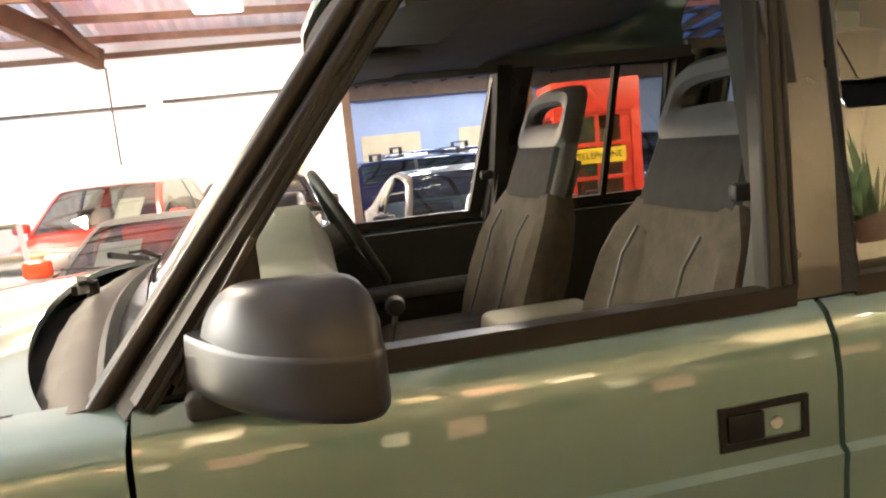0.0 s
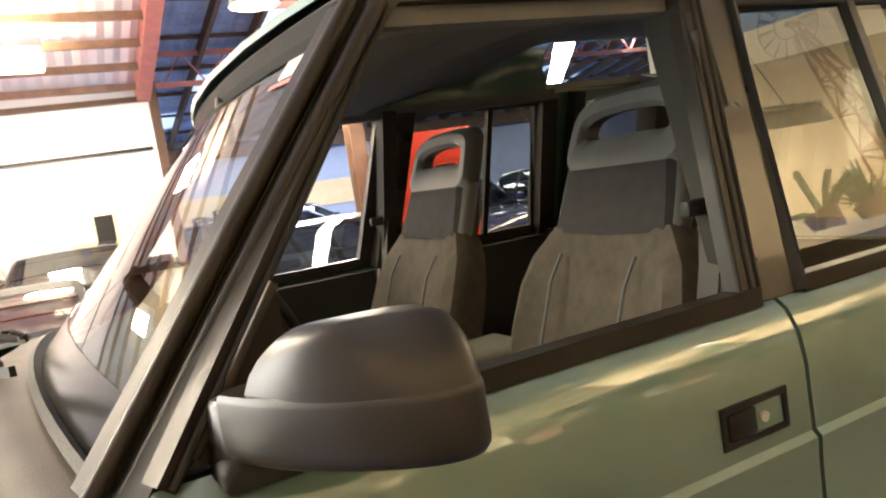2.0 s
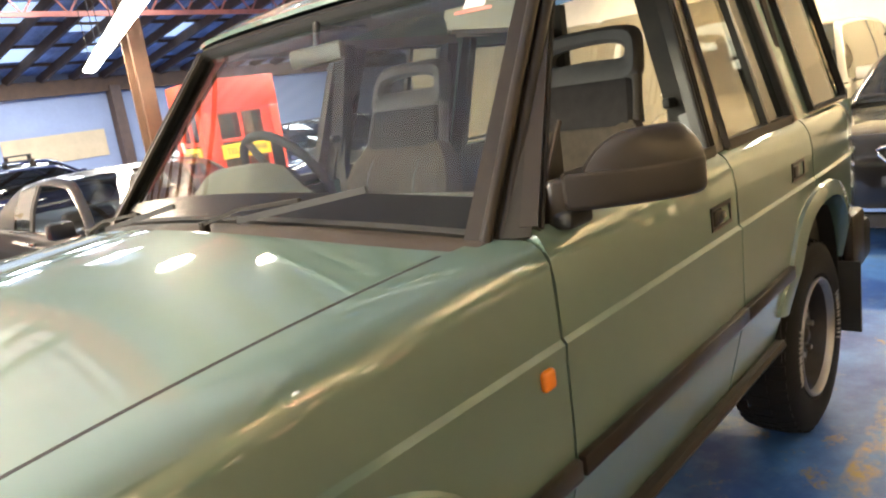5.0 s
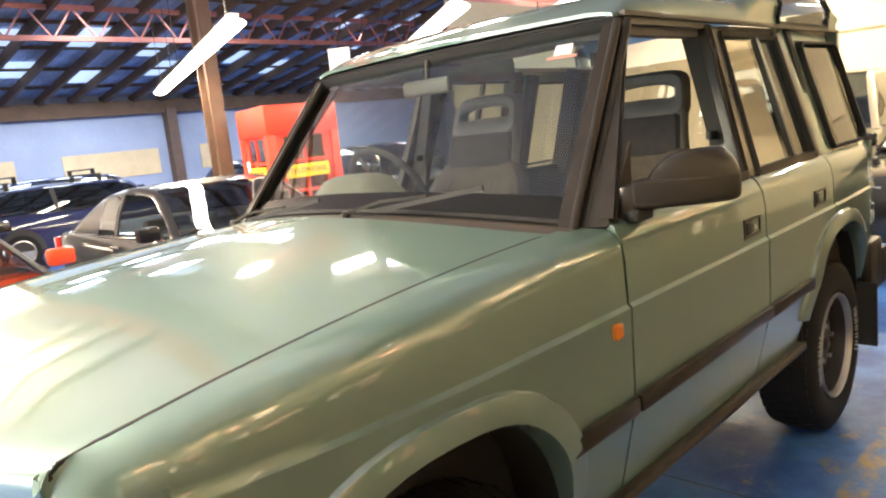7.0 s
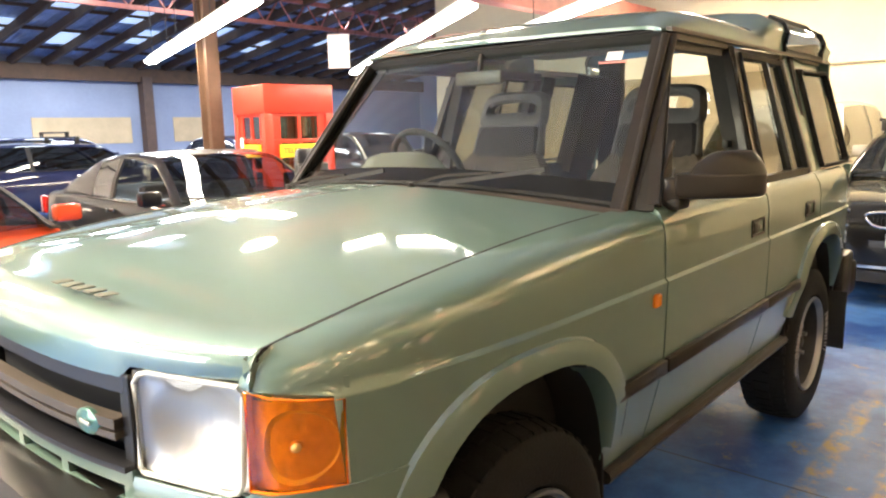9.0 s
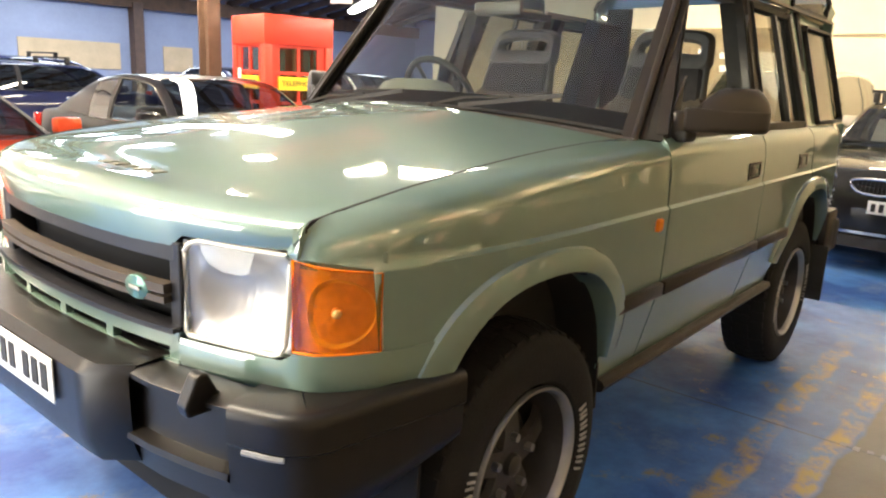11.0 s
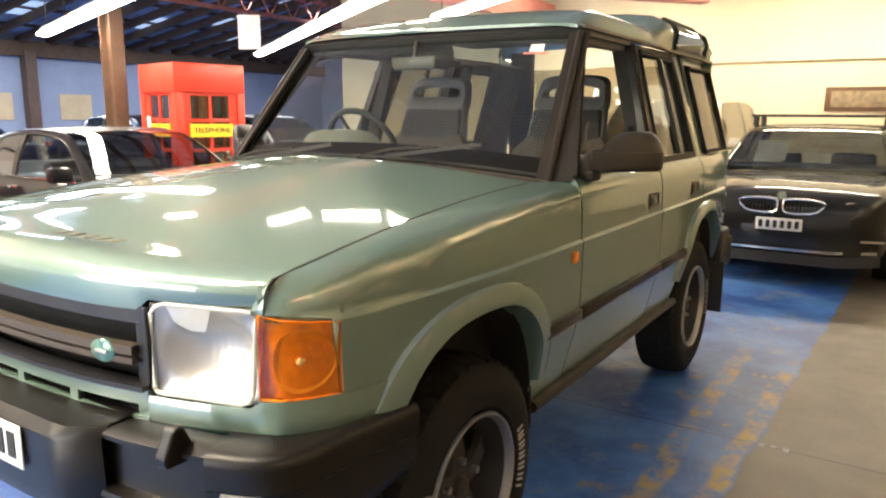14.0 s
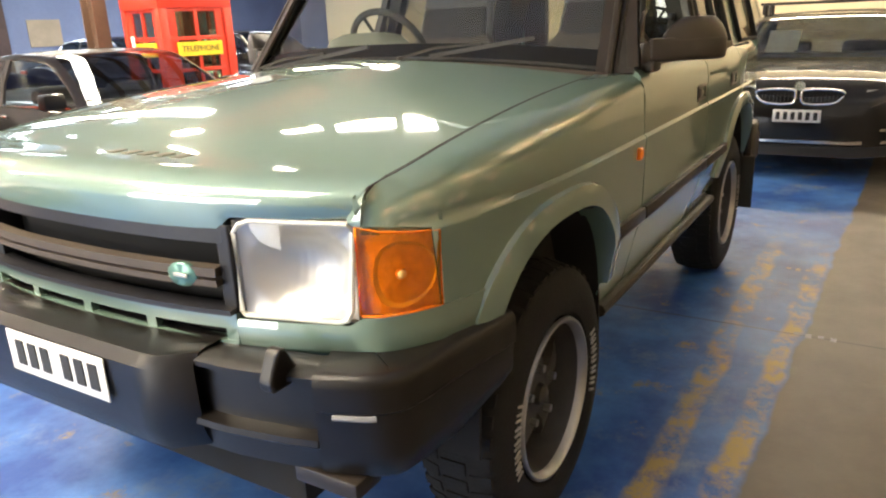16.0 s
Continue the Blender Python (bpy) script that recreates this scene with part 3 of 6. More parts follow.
sign = thing("hanging_sign", "white blank card sign hung under the roof", "sign", pose(5.0, 5.39, 2.27, 0, 0, -55))
part("card", rbox(-0.14, 0.14, -0.004, 0.004, 0, 0.42, 0.002), WHITE, sign)
part("cord", sweep([(0, 0, 0.42), (0, 0, roof_z(5.4) - 2.05)], 0.006, 0.006), GREYPL, sign)

# ---------------------------------------------------------------- the green off-road wagon
XA, XR, RW = 0.045, 2.53, 0.388
car = thing("off_road_wagon", "light green metallic five-door off-road wagon, parked, front window open", "car")
PLAN = [(-0.616, 0.746), (-0.60, 0.767), (-0.56, 0.80), (-0.49, 0.838), (-0.35, 0.872), (-0.2, 0.89), (0.0, 0.903), (0.2, 0.908), (2.4, 0.908), (3.0, 0.895), (3.2, 0.87)]
FLANK = [(0.50, 0.838), (0.60, 0.862), (0.74, 0.896), (0.765, 0.902), (0.79, 0.905), (1.00, 0.909), (1.026, 0.911), (1.033, 0.911), (1.043, 0.902), (1.15, 0.900), (1.20, 0.892), (1.235, 0.874), (1.25, 0.856), (1.80, 0.694)]
WINGTOP = [(-0.616, 1.07), (-0.611, 1.09), (-0.603, 1.106), (-0.585, 1.121), (-0.548, 1.135)] + [(-0.5 + 0.1 * k, 1.2105 + 0.09 * (-0.5 + 0.1 * k) - 0.0622 * (-0.5 + 0.1 * k) ** 2 - (0.003 if k == 0 else 0)) for k in range(13)]


SEAM = [(-0.70, 0.728), (-0.60, 0.732), (-0.57, 0.741), (-0.53, 0.753), (-0.48, 0.762), (-0.42, 0.766), (1.0, 0.766)]


def side_y(x, z):
    return lerp(FLANK, z) * smooth(PLAN, x) / 0.908


def arch(x, cx, rx=0.40, top=0.94, base=0.50, p=2.5):
    u = abs(x - cx) / rx
    return base + (top - base) * (max(0.0, 1 - u ** p)) ** (1 / p) if u < 1 else base


ZROWS = [0.50, 0.56, 0.62, 0.70, 0.78, 0.86, 0.93, 1.0, 1.026, 1.033, 1.043, 1.06, 1.10, 1.15, 1.18, 1.20, 1.22, 1.235, 1.25]


def xs_of(x0, x1, step=0.03, extra=()):
    n = max(2, int((x1 - x0) / step))
    return sorted(set([round(x0 + (x1 - x0) * i / n, 4) for i in range(n + 1)] + [e for e in extra if x0 < e < x1]))


def side_panel(s, x0, x1, lo, hi, zrows=ZROWS, step=0.03):
    rows = []
    for x in xs_of(x0, x1, step):
        a, b = lo(x), hi(x)
        rows.append([(x, s * side_y(x, min(b, max(a, z))), min(b, max(a, z))) for z in zrows])
    bm = grid(rows)
    bmesh.ops.remove_doubles(bm, verts=bm.verts, dist=1e-5)
    bmesh.ops.dissolve_degenerate(bm, dist=1e-5, edges=bm.edges)
    return bm


def yw(z):
    return 0.856 - (z - 1.25) * 0.2945


def chaikin(ring):
    out = []
    for a, b in zip(ring, ring[1:] + ring[:1]):
        a, b = Vector(a), Vector(b)
        out += [a * 0.75 + b * 0.25, a * 0.25 + b * 0.75]
    return out


def loft(rings, s=1):
    rings = [[(v[0], s * v[1], v[2]) for v in chaikin(r)] for r in rings]
    bm = grid(rings, close=True)
    bm.verts.ensure_lookup_table()
    n = len(rings[0])
    bm.faces.new(bm.verts[:n])
    bm.faces.new(bm.verts[-n:])
    return bm


FRONTARCH = lambda x: arch(x, XA - 0.03, 0.40)
REARARCH = lambda x: arch(x, XR - 0.02, 0.41)
for s in (-1, 1):
    # front wing with its rounded shoulder
    rows = []
    for x in [-0.616, -0.611, -0.605, -0.597, -0.585, -0.572] + xs_of(-0.56, 0.694, 0.025):
        lo = lerp([(-0.616, 1.053), (-0.49, 1.03)], x) if x < -0.487 else (0.80 if x < -0.36 else FRONTARCH(x))
        zt = smooth(WINGTOP, x)
        zs = [z for z in ZROWS if z <= 1.06] + [zt - 0.075]
        row = [(x, s * side_y(x, max(lo, min(z, zt - 0.075))), max(lo, min(z, zt - 0.075))) for z in zs]
        k = smooth(PLAN, x) / 0.908
        row += [(x, s * yy * k, max(zt - dz, lo)) for yy, dz in ((0.896, 0.055), (0.882, 0.03), (0.86, 0.012))]
        inner = smooth(SEAM, x) + 0.005
        row += [(x, s * (0.86 * k * 0.4 + inner * 0.6), zt - 0.003), (x, s * inner, zt), (x, s * (inner - 0.002), zt - 0.006), (x, s * (inner - 0.002), max(zt - 0.05, min(zt - 0.008, 1.056)))]
        if not rows:
            rows.append([(x + 0.004, y, min(z, 1.05)) for x, y, z in row])
            rows.append([(x - 0.002, y, min(z, 1.06)) for x, y, z in row])
        rows.append(row)
    bm = grid(rows)
    bmesh.ops.remove_doubles(bm, verts=bm.verts, dist=1e-5)
    wing = part("front_wing", bm, PAINT, car, "light green metallic front wing", solid=0.004)
    # swollen wheel arch flares
    for cx, fn, nm in ((XA - 0.03, 0.40, "arch_flare"), (XR - 0.02, 0.41, "arch_flare")):
        rows = []
        for i in range(25):
            a = math.pi * (0.06 + 0.88 * i / 24)
            cs, sn = math.cos(a), math.sin(a)
            f = lambda r, tz: (cx - math.copysign(abs(cs) ** 0.8, cs) * r, 0.50 + (sn ** 0.8) * tz)
            row = []
            for r, tz, out in ((0.482, 0.507, -0.003), (0.476, 0.50, 0.012), (0.45, 0.475, 0.020), (0.40, 0.445, 0.022), (0.393, 0.438, 0.0), (0.393, 0.438, -0.06)):
                x, z = f(r, tz)
                row.append((x, s * (side_y(x, z) + out), z))
            if row[0][2] < 1.06:
                rows.append(row)
        part(nm, grid(rows), PAINT, car, "light green wheel arch flare")
        liner = []
        for i in range(17):
            a = math.pi * i / 16
            cs, sn = math.cos(a), math.sin(a)
            x, z = cx - math.copysign(abs(cs) ** 0.8, cs) * 0.41, 0.44 + sn ** 0.8 * 0.515
            liner.append([(x, s * 0.86, z), (x, s * 0.45, z)])
        part("arch_liner", grid(liner), DARK, car, "black wheel arch liner", solid=0.01)
    # doors, lower halves
    door = part("front_door", side_panel(s, 0.702, 1.646, lambda x: 0.52, lambda x: 1.25), PAINT, car, "light green front door with its window wound down", solid=0.02)
    rdoor = part("rear_door", side_panel(s, 1.656, 2.42, lambda x: max(0.52, REARARCH(x)), lambda x: 1.25), PAINT, car, "light green rear door", solid=0.02)
    part("rear_quarter", side_panel(s, 2.428, 3.20, lambda x: max(0.56, REARARCH(x)), lambda x: 1.25), PAINT, car, "light green rear quarter panel", solid=0.01)
    # upper rear quarter round its window
    up = [1.25, 1.35, 1.5, 1.65, 1.745, 1.80]
    for x0, x1, lo, hi in ((2.42, 2.58, 1.25, 1.80), (3.12, 3.20, 1.25, 1.80), (2.58, 3.12, 1.745, 1.80)):
        part("rear_pillar", side_panel(s, x0, x1, lambda x: lo, lambda x: hi, up, 0.1), PAINT, car, solid=0.03)
    gl = part("rear_quarter_window", grid([[(x, s * (yw(z) - 0.004), z) for z in (1.25, 1.5, 1.745)] for x in (2.58, 2.85, 3.12)]), TINT, car, "tinted rear quarter window reflecting the cream wall")
    ring = [(2.60, 1.27), (3.09, 1.27), (3.11, 1.29), (3.125, 1.71), (3.105, 1.735), (2.63, 1.735), (2.605, 1.71), (2.59, 1.30), (2.60, 1.27)]
    part("window_rubber", sweep([(x, s * (yw(z) + 0.004), z) for x, z in ring], 0.012, 0.03, up=(0, 1, 0), caps=False), RUBBER, gl)
    # black side rubbing strip and sill
    for x0, x1 in ((0.385, 0.694), (0.704, 1.646), (1.636, 2.10)):
        part("rubbing_strip", rbox(x0, x1, min(s * 0.900, s * 0.922), max(s * 0.900, s * 0.922), 0.755, 0.800, 0.006), TRIM, car, "dark brown-black rubbing strip")
    part("sill", sweep([(0.44, s * 0.85, 0.505), (2.12, s * 0.85, 0.505)], 0.05, 0.045, 8), TRIM, car, "dark brown-black sill bar")
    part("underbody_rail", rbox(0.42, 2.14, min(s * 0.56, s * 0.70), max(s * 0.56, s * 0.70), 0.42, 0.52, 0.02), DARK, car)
    # mud flap
    part("mud_flap", rbox(2.93, 2.945, min(s * 0.66, s * 0.94), max(s * 0.66, s * 0.94), 0.27, 0.585, 0.004), RUBBER, car, "black rubber mud flap")
    # door handles
    for x0, x1, d in ((1.453, 1.595, door), (2.17, 2.31, rdoor)):
        h = part("handle_bezel", grid([[(x, s * 0.9045, z) for x, z in ring] for ring in (
            [(x0, 1.066), (x1, 1.066), (x1, 1.13), (x0, 1.13)], [(x0 + 0.01, 1.076), (x1 - 0.01, 1.076), (x1 - 0.01, 1.12), (x0 + 0.01, 1.12)])], close=True), BUMPER, d, "black door handle surround", solid=0.006)
        part("handle_cup", box(x0 + 0.006, x1 - 0.006, min(s * 0.87, s * 0.8995), max(s * 0.87, s * 0.8995), 1.07, 1.126), DARK, d, smooth=False)
        part("handle_flap", rbox(x0 + 0.012, x0 + 0.07, min(s * 0.898, s * 0.907), max(s * 0.898, s * 0.907), 1.078, 1.118, 0.003), BUMPER, d)
        if d is door:
            part("lock", cyl((1.543, s * 0.898, 1.096), (1.543, s * 0.905, 1.096), 0.0085, 20), SILVER, d, "round metal key lock")
    part("side_repeater", rbox(0.604, 0.641, min(s * 0.903, s * 0.922), max(s * 0.903, s * 0.922), 0.972, 1.012, 0.008, 3), None or mat("amber_repeater", (0.8, 0.22, 0.01), 0.2, 0, 0.5), car, "small orange side repeater lamp")
    # window sill moulding
    part("sill_moulding", sweep([(0.80, s * 0.848, 1.262), (1.612, s * 0.848, 1.262)], 0.034, 0.03), TRIM, door, "brown-black rubber window sill moulding")
    part("sill_moulding", sweep([(1.715, s * 0.848, 1.262), (2.36, s * 0.848, 1.262)], 0.03, 0.03), TRIM, rdoor)
    # front door window frame, thin black bars
    frame_pts = [(0.712, 1.25), (1.108, 1.766), (1.14, 1.786), (1.69, 1.786)]
    fr = part("window_frame", sweep([(x, s * (yw(z) - 0.006), z) for x, z in frame_pts[:4]], 0.035, 0.024), TRIM, door, "black window frame, glass wound down")
    part("window_frame", sweep([(1.695, s * (yw(1.786) - 0.006), 1.786), (1.588, s * (yw(1.25) - 0.006), 1.25)], 0.03, 0.046, up=(1, 0, 0)), TRIM, door)
    for dx in (-0.02, 0.004, 0.022):
        part("frame_bead", sweep([(1.695 + dx, s * (yw(1.786) + 0.008), 1.786), (1.592 + dx, s * (yw(1.27) + 0.008), 1.27)], 0.012, 0.010, 8, up=(1, 0, 0)), CARDM, door)
    part("frame_bead", sweep([(x + 0.012, s * (yw(z) + 0.012), z) for x, z in frame_pts[:2]], 0.01, 0.01, 8), CARDM, door)
    part("quarter_panel", prism([(0.745, 1.255), (0.87, 1.255), (0.87, 1.43)], "y", s * 0.838, s * 0.828), TRIM, door, "black triangle behind the mirror")
    part("quarter_bead", sweep([(0.752, s * 0.842, 1.268), (0.868, s * 0.842, 1.436)], 0.008, 0.012, 8), SCUTTLEBROWN, door, "brown edge bead of the mirror triangle")
    # centre pillar cover
    part("centre_pillar", grid([[(x + (z - 1.25) * 0.18, s * (yw(z) + 0.002), z) for z in (1.252, 1.5, 1.78)] for x in (1.618, 1.70)]), GLOSSBLK, car, "glossy brown-black centre pillar cover", solid=0.07)
    # rear door glazing
    part("window_frame", sweep([(x, s * (yw(z) - 0.002), z) for x, z in ((1.712, 1.25), (1.80, 1.76), (2.34, 1.752), (2.345, 1.25))], 0.024, 0.026), RUBBER, rdoor)
    part("door_window", grid([[(x + (z - 1.25) * w, s * (yw(z) - 0.012), z) for z in (1.25, 1.5, 1.752)] for x, w in ((1.70, 0.18), (1.9, 0.1), (2.10, 0.05))]), TINT, rdoor, "tinted rear door glass, closed")
    part("window_divider", sweep([(2.11, s * (yw(1.25) - 0.005), 1.25), (2.135, s * (yw(1.752) - 0.005), 1.752)], 0.022, 0.022, up=(1, 0, 0)), TRIM, rdoor)
    part("quarter_window", grid([[(x + (z - 1.25) * 0.03, s * (yw(z) - 0.012), z) for z in (1.25, 1.5, 1.752)] for x in (2.12, 2.34)]), TINT, rdoor)
    part("rear_post", grid([[(x, s * (yw(z) + 0.003), z) for z in (1.25, 1.5, 1.775)] for x in (2.345, 2.418)]), TRIM, car, "black pillar behind the rear door", solid=0.06)
    # windscreen pillar: black outer strip and groove
    rows = []
    for k in range(9):
        f = k / 8
        z = 1.24 + (1.775 - 1.24) * f
        xa, ya = 0.622 + (1.045 - 0.622) * f, 0.775 - 0.075 * f
        rows.append([(xa, s * (ya - 0.02), z), (xa + 0.012, s * (ya + 0.012), z), (xa + 0.034, s * (ya + 0.018), z), (xa + 0.037, s * (ya + 0.008), z),
                     (xa + 0.044, s * (ya + 0.008), z), (xa + 0.048, s * (ya + 0.03), z), (xa + 0.072, s * (yw(z) + 0.004), z), (xa + 0.086, s * (yw(z) - 0.01), z), (xa + 0.10, s * (yw(z) - 0.06), z)])
    part("windscreen_pillar", grid([r[:5] for r in rows]), TRIM, car, "black windscreen pillar", solid=0.01)
    part("pillar_inner", grid([r[4:] for r in rows]), CARDM, car, "dull black inner face of the windscreen pillar", solid=0.01)
    for off, w, dy in ((0.022, 0.026, 0.016), (0.06, 0.03, 0.026)):
        part("pillar_ridge", sweep([(0.622 + 0.423 * f + off, s * (0.775 - 0.075 * f + dy), 1.236 + 0.542 * f) for f in (0.0, 0.25, 0.5, 0.75, 1.0)], w, 0.026, 12), TRIM, car, "rounded black pillar strip")
    # door mirror: a lower band and a rounded dome set back on it
    low = [(0.766, 0.868), (0.798, 0.94), (0.836, 1.0), (0.885, 1.055), (0.93, 1.085), (0.968, 1.093), (0.988, 1.08), (0.992, 1.045), (0.985, 0.95), (0.955, 0.88)]
    mid_x, mid_y = 0.93, 1.02

    def mirror_ring(z, inset, inner, base=low):
        """The plan outline drawn in by inset, its inner end moved outwards by inner."""
        ring = []
        for x, y in base:
            d = Vector((mid_x - x, mid_y - y))
            d.normalize()
            end = max(0.0, min(1.0, (1.03 - y) / 0.158))
            x, y = x + d.x * inset, y + d.y * inset
            tip = max(0.0, min(1.0, (y - 1.03) / 0.05))
            ring.append((x + inner * end * 0.72 * (1 if x < 0.93 else 0), y + inner * end - 0.55 * max(0.0, inner - 0.034) * tip, z))
        return chaikin(ring)
    rings = [mirror_ring(z, i, 0.0) for z, i in ((1.268, 0.03), (1.2685, 0.016), (1.272, 0.007), (1.279, 0.0015), (1.287, 0.0), (1.332, 0.0), (1.338, 0.001), (1.341, 0.004), (1.3415, 0.012))]
    mirror = part("door_mirror", loft(rings, s), MIRRORM, car, "large black plastic door mirror")
    dome = ((1.338, 0.002, 0.034), (1.345, 0.002, 0.037), (1.36, 0.003, 0.044), (1.376, 0.006, 0.055), (1.388, 0.011, 0.065), (1.397, 0.018, 0.072), (1.403, 0.027, 0.076), (1.406, 0.037, 0.078), (1.407, 0.05, 0.079))
    part("mirror_dome", loft([mirror_ring(z, i, e) for z, i, e in dome], s), MIRRORM, mirror, "rounded black mirror housing")
    part("mirror_glass", rbox(0.978, 0.9895, min(s * 0.975, s * 1.05), max(s * 0.975, s * 1.05), 1.29, 1.365, 0.003), CHROME, mirror, "mirror glass")
    arm = [[(0.762, 0.842, 1.236), (0.88, 0.842, 1.236), (0.88, 0.842, 1.322), (0.778, 0.842, 1.325)],
           [(0.764, 0.862, 1.238), (0.88, 0.862, 1.24), (0.88, 0.862, 1.33), (0.772, 0.862, 1.332)],
           [(0.782, 0.888, 1.246), (0.90, 0.888, 1.252), (0.90, 0.888, 1.33), (0.784, 0.888, 1.332)],
           [(0.812, 0.908, 1.268), (0.90, 0.908, 1.27), (0.90, 0.908, 1.328), (0.814, 0.908, 1.33)]]
    bm = grid([[(x, s * y, z) for x, y, z in row] for row in arm], close=True)
    bm.verts.ensure_lookup_table()
    bm.faces.new(bm.verts[:4])
    bm.faces.new(bm.verts[-4:])
    part("mirror_arm", bm, MIRRORM, mirror, "grey-black mirror foot", bevel=0.008)
    part("mirror_pivot", rbox(0.768, 0.86, min(s * 0.855, s * 0.905), max(s * 0.855, s * 0.905), 1.234, 1.27, 0.012, 3), RUBBER, mirror, "black mirror foot")
    # seat-belt side: gutter
    part("roof_gutter", sweep([(1.10, s * 0.712, 1.803), (3.21, s * 0.712, 1.797)], 0.02, 0.014), TRIM, car, "dark roof gutter")

# bonnet
BONNETTOP = [(-0.75, 1.116), (-0.685, 1.124), (-0.62, 1.130), (-0.57, 1.1345), (-0.548, 1.137)] + WINGTOP[5:]
NU = 34


def bonnet_point(u, y):
    a = abs(y) / 0.766
    xf = -0.735 + 0.137 * a ** 2.5
    fall = 1 - a * a
    prof = [(0.0, 0.0), (-0.012, 0.018), (-0.008, 0.036), (0.012, 0.052), (0.05, 0.064)]
    lip = lerp([(0.0, 1.034), (0.44, 1.034), (0.472, 1.062), (0.8, 1.062)], abs(y))
    if u < 5:
        dx, dz = prof[u]
        top = smooth(BONNETTOP, xf + 0.05) - 0.002 + 0.024 * fall
        y *= 1 - (1 - smooth(SEAM, xf + dx) / 0.766) * a ** 3
        return (xf + dx, y, lip if u == 0 else 1.068 + (top - 1.068) * dz / 0.064)
    f = (u - 4) / (NU - 5)
    x = xf + 0.05 + (0.545 + 0.03 * a ** 6 - 0.11 * (1 - a * a) - xf - 0.05) * f
    crown = 0.024 + 0.043 * f ** 1.6
    y *= 1 - (1 - smooth(SEAM, x) / 0.766) * a ** 3
    return (x, y, smooth(BONNETTOP, x) - 0.002 + crown * fall)


ys = [-0.766, -0.765, -0.76, -0.745, -0.72, -0.68, -0.62, -0.56, -0.5, -0.474, -0.466, -0.45, -0.438, -0.40, -0.35, -0.3, -0.25, -0.2, -0.15, -0.1, -0.05]
ys = ys + [0.0] + [-y for y in reversed(ys)]
rows = []
for u in range(NU):
    row = [bonnet_point(u, y) for y in ys]
    a, b = row[0], row[-1]
    turn = 0.004 + 0.026 * min(1, max(0, u - 2) / 4)
    rows.append([(a[0], a[1] + 0.004, a[2] - turn), (a[0], a[1], a[2] - 0.002)] + row[1:-1] + [(b[0], b[1], b[2] - 0.002), (b[0], b[1] - 0.004, b[2] - turn)])
bonnet = part("bonnet", grid(rows), PAINT, car, "light green metallic bonnet", solid=0.012)
for k in range(9):
    y = -0.40 + k * 0.055
    part("bonnet_badge_mark", rbox(-0.665, -0.662 + 0.035, y - 0.016, y + 0.016, 1.166, 1.1692, 0.001), mat("faded_badge", (0.13, 0.13, 0.10), 0.8), bonnet, "faded badge bar") if k in (2, 3, 4, 5, 6) else None
for s in (-1, 1):
    # Black strip laid in the bonnet gap in place of its shade.
    part("bonnet_gap_shade", sweep([(p[0] + 0.004, s * (p[1] + 0.002), p[2] - 0.004) for p in [bonnet_point(u, 0.766) for u in range(5)]] + [(x, s * (smooth(SEAM, x) + 0.003), smooth(WINGTOP, x) - 0.005) for x in [-0.52 + 1.06 * k / 30 for k in range(31)]], 0.010, 0.01), DARK, car, "black strip put in as the shade of the gap beside the bonnet")
# black block that closes the view under the bonnet and stands for the shade there
part("engine_bay_shade", box(-0.55, 0.66, -0.72, 0.72, 0.55, 1.06), DARK, car, smooth=False)
# scuttle, rising from the bonnet to the glass
rows, channel = [], []
for k in range(49):
    y = -0.80 + 1.60 * k / 48
    q = 1 - (y / 0.80) ** 2
    rib = 0.003 if k % 4 == 0 else 0.0
    channel.append([(0.48 - 0.10 * q, y, 1.175 + 0.06 * q), (0.53 - 0.10 * q, y, 1.178 + 0.064 * q), (0.566 - 0.092 * q, y, 1.185 + 0.064 * q)])
    rows.append([(0.562 - 0.092 * q, y, 1.192 + 0.064 * q), (0.566 - 0.092 * q, y, 1.214 + 0.064 * q + rib), (0.59 - 0.09 * q, y, 1.224 + 0.063 * q + rib), (0.606 - 0.09 * q, y, 1.236 + 0.06 * q + rib), (0.64 - 0.085 * q, y, 1.243 + 0.05 * q), (0.69 - 0.085 * q, y, 1.236 + 0.046 * q)])
scut = part("scuttle", grid(rows), SCUTTLEBROWN, car, "faded brown-black ribbed scuttle panel under the windscreen", solid=0.008)
part("drain_channel", grid(channel), DARK, scut, "black drain gap behind the bonnet", solid=0.004)
# windscreen
def screen_point(v, y, out=0.0):
    f = v
    half = 0.775 - 0.075 * f
    yy = y * half
    zb = 1.242 + 0.046 * (1 - y * y)
    return (0.665 + (1.085 - 0.665) * f - 0.085 * (1 - 0.3 * f) * (1 - y * y) - out, yy, zb + (1.775 - zb) * f)


vs, hs = [i / 8 for i in range(9)], [-1 + 2 * i / 16 for i in range(17)]
screen = part("windscreen", grid([[screen_point(v, y) for y in hs] for v in vs]), GLASS, car, "clear windscreen with a small sticker")
edge = [screen_point(0, y, 0.004) for y in hs] + [screen_point(v, 1, 0.004) for v in vs[1:]] + [screen_point(1, y, 0.004) for y in reversed(hs[:-1])] + [screen_point(v, -1, 0.004) for v in reversed(vs[:-1])]
part("screen_rubber", sweep(edge, 0.038, 0.014, caps=False, up=(0.8, 0, 0.6)), RUBBER, screen, "black windscreen rubber")
part("glass_border", grid([[screen_point(v, y, 0.002) for y in hs] for v in (0.0, 0.06, 0.13)]), mat("black_glass_border", (0.005, 0.0045, 0.004), 0.2, spec=0.25), screen, "black glass border along the bottom")
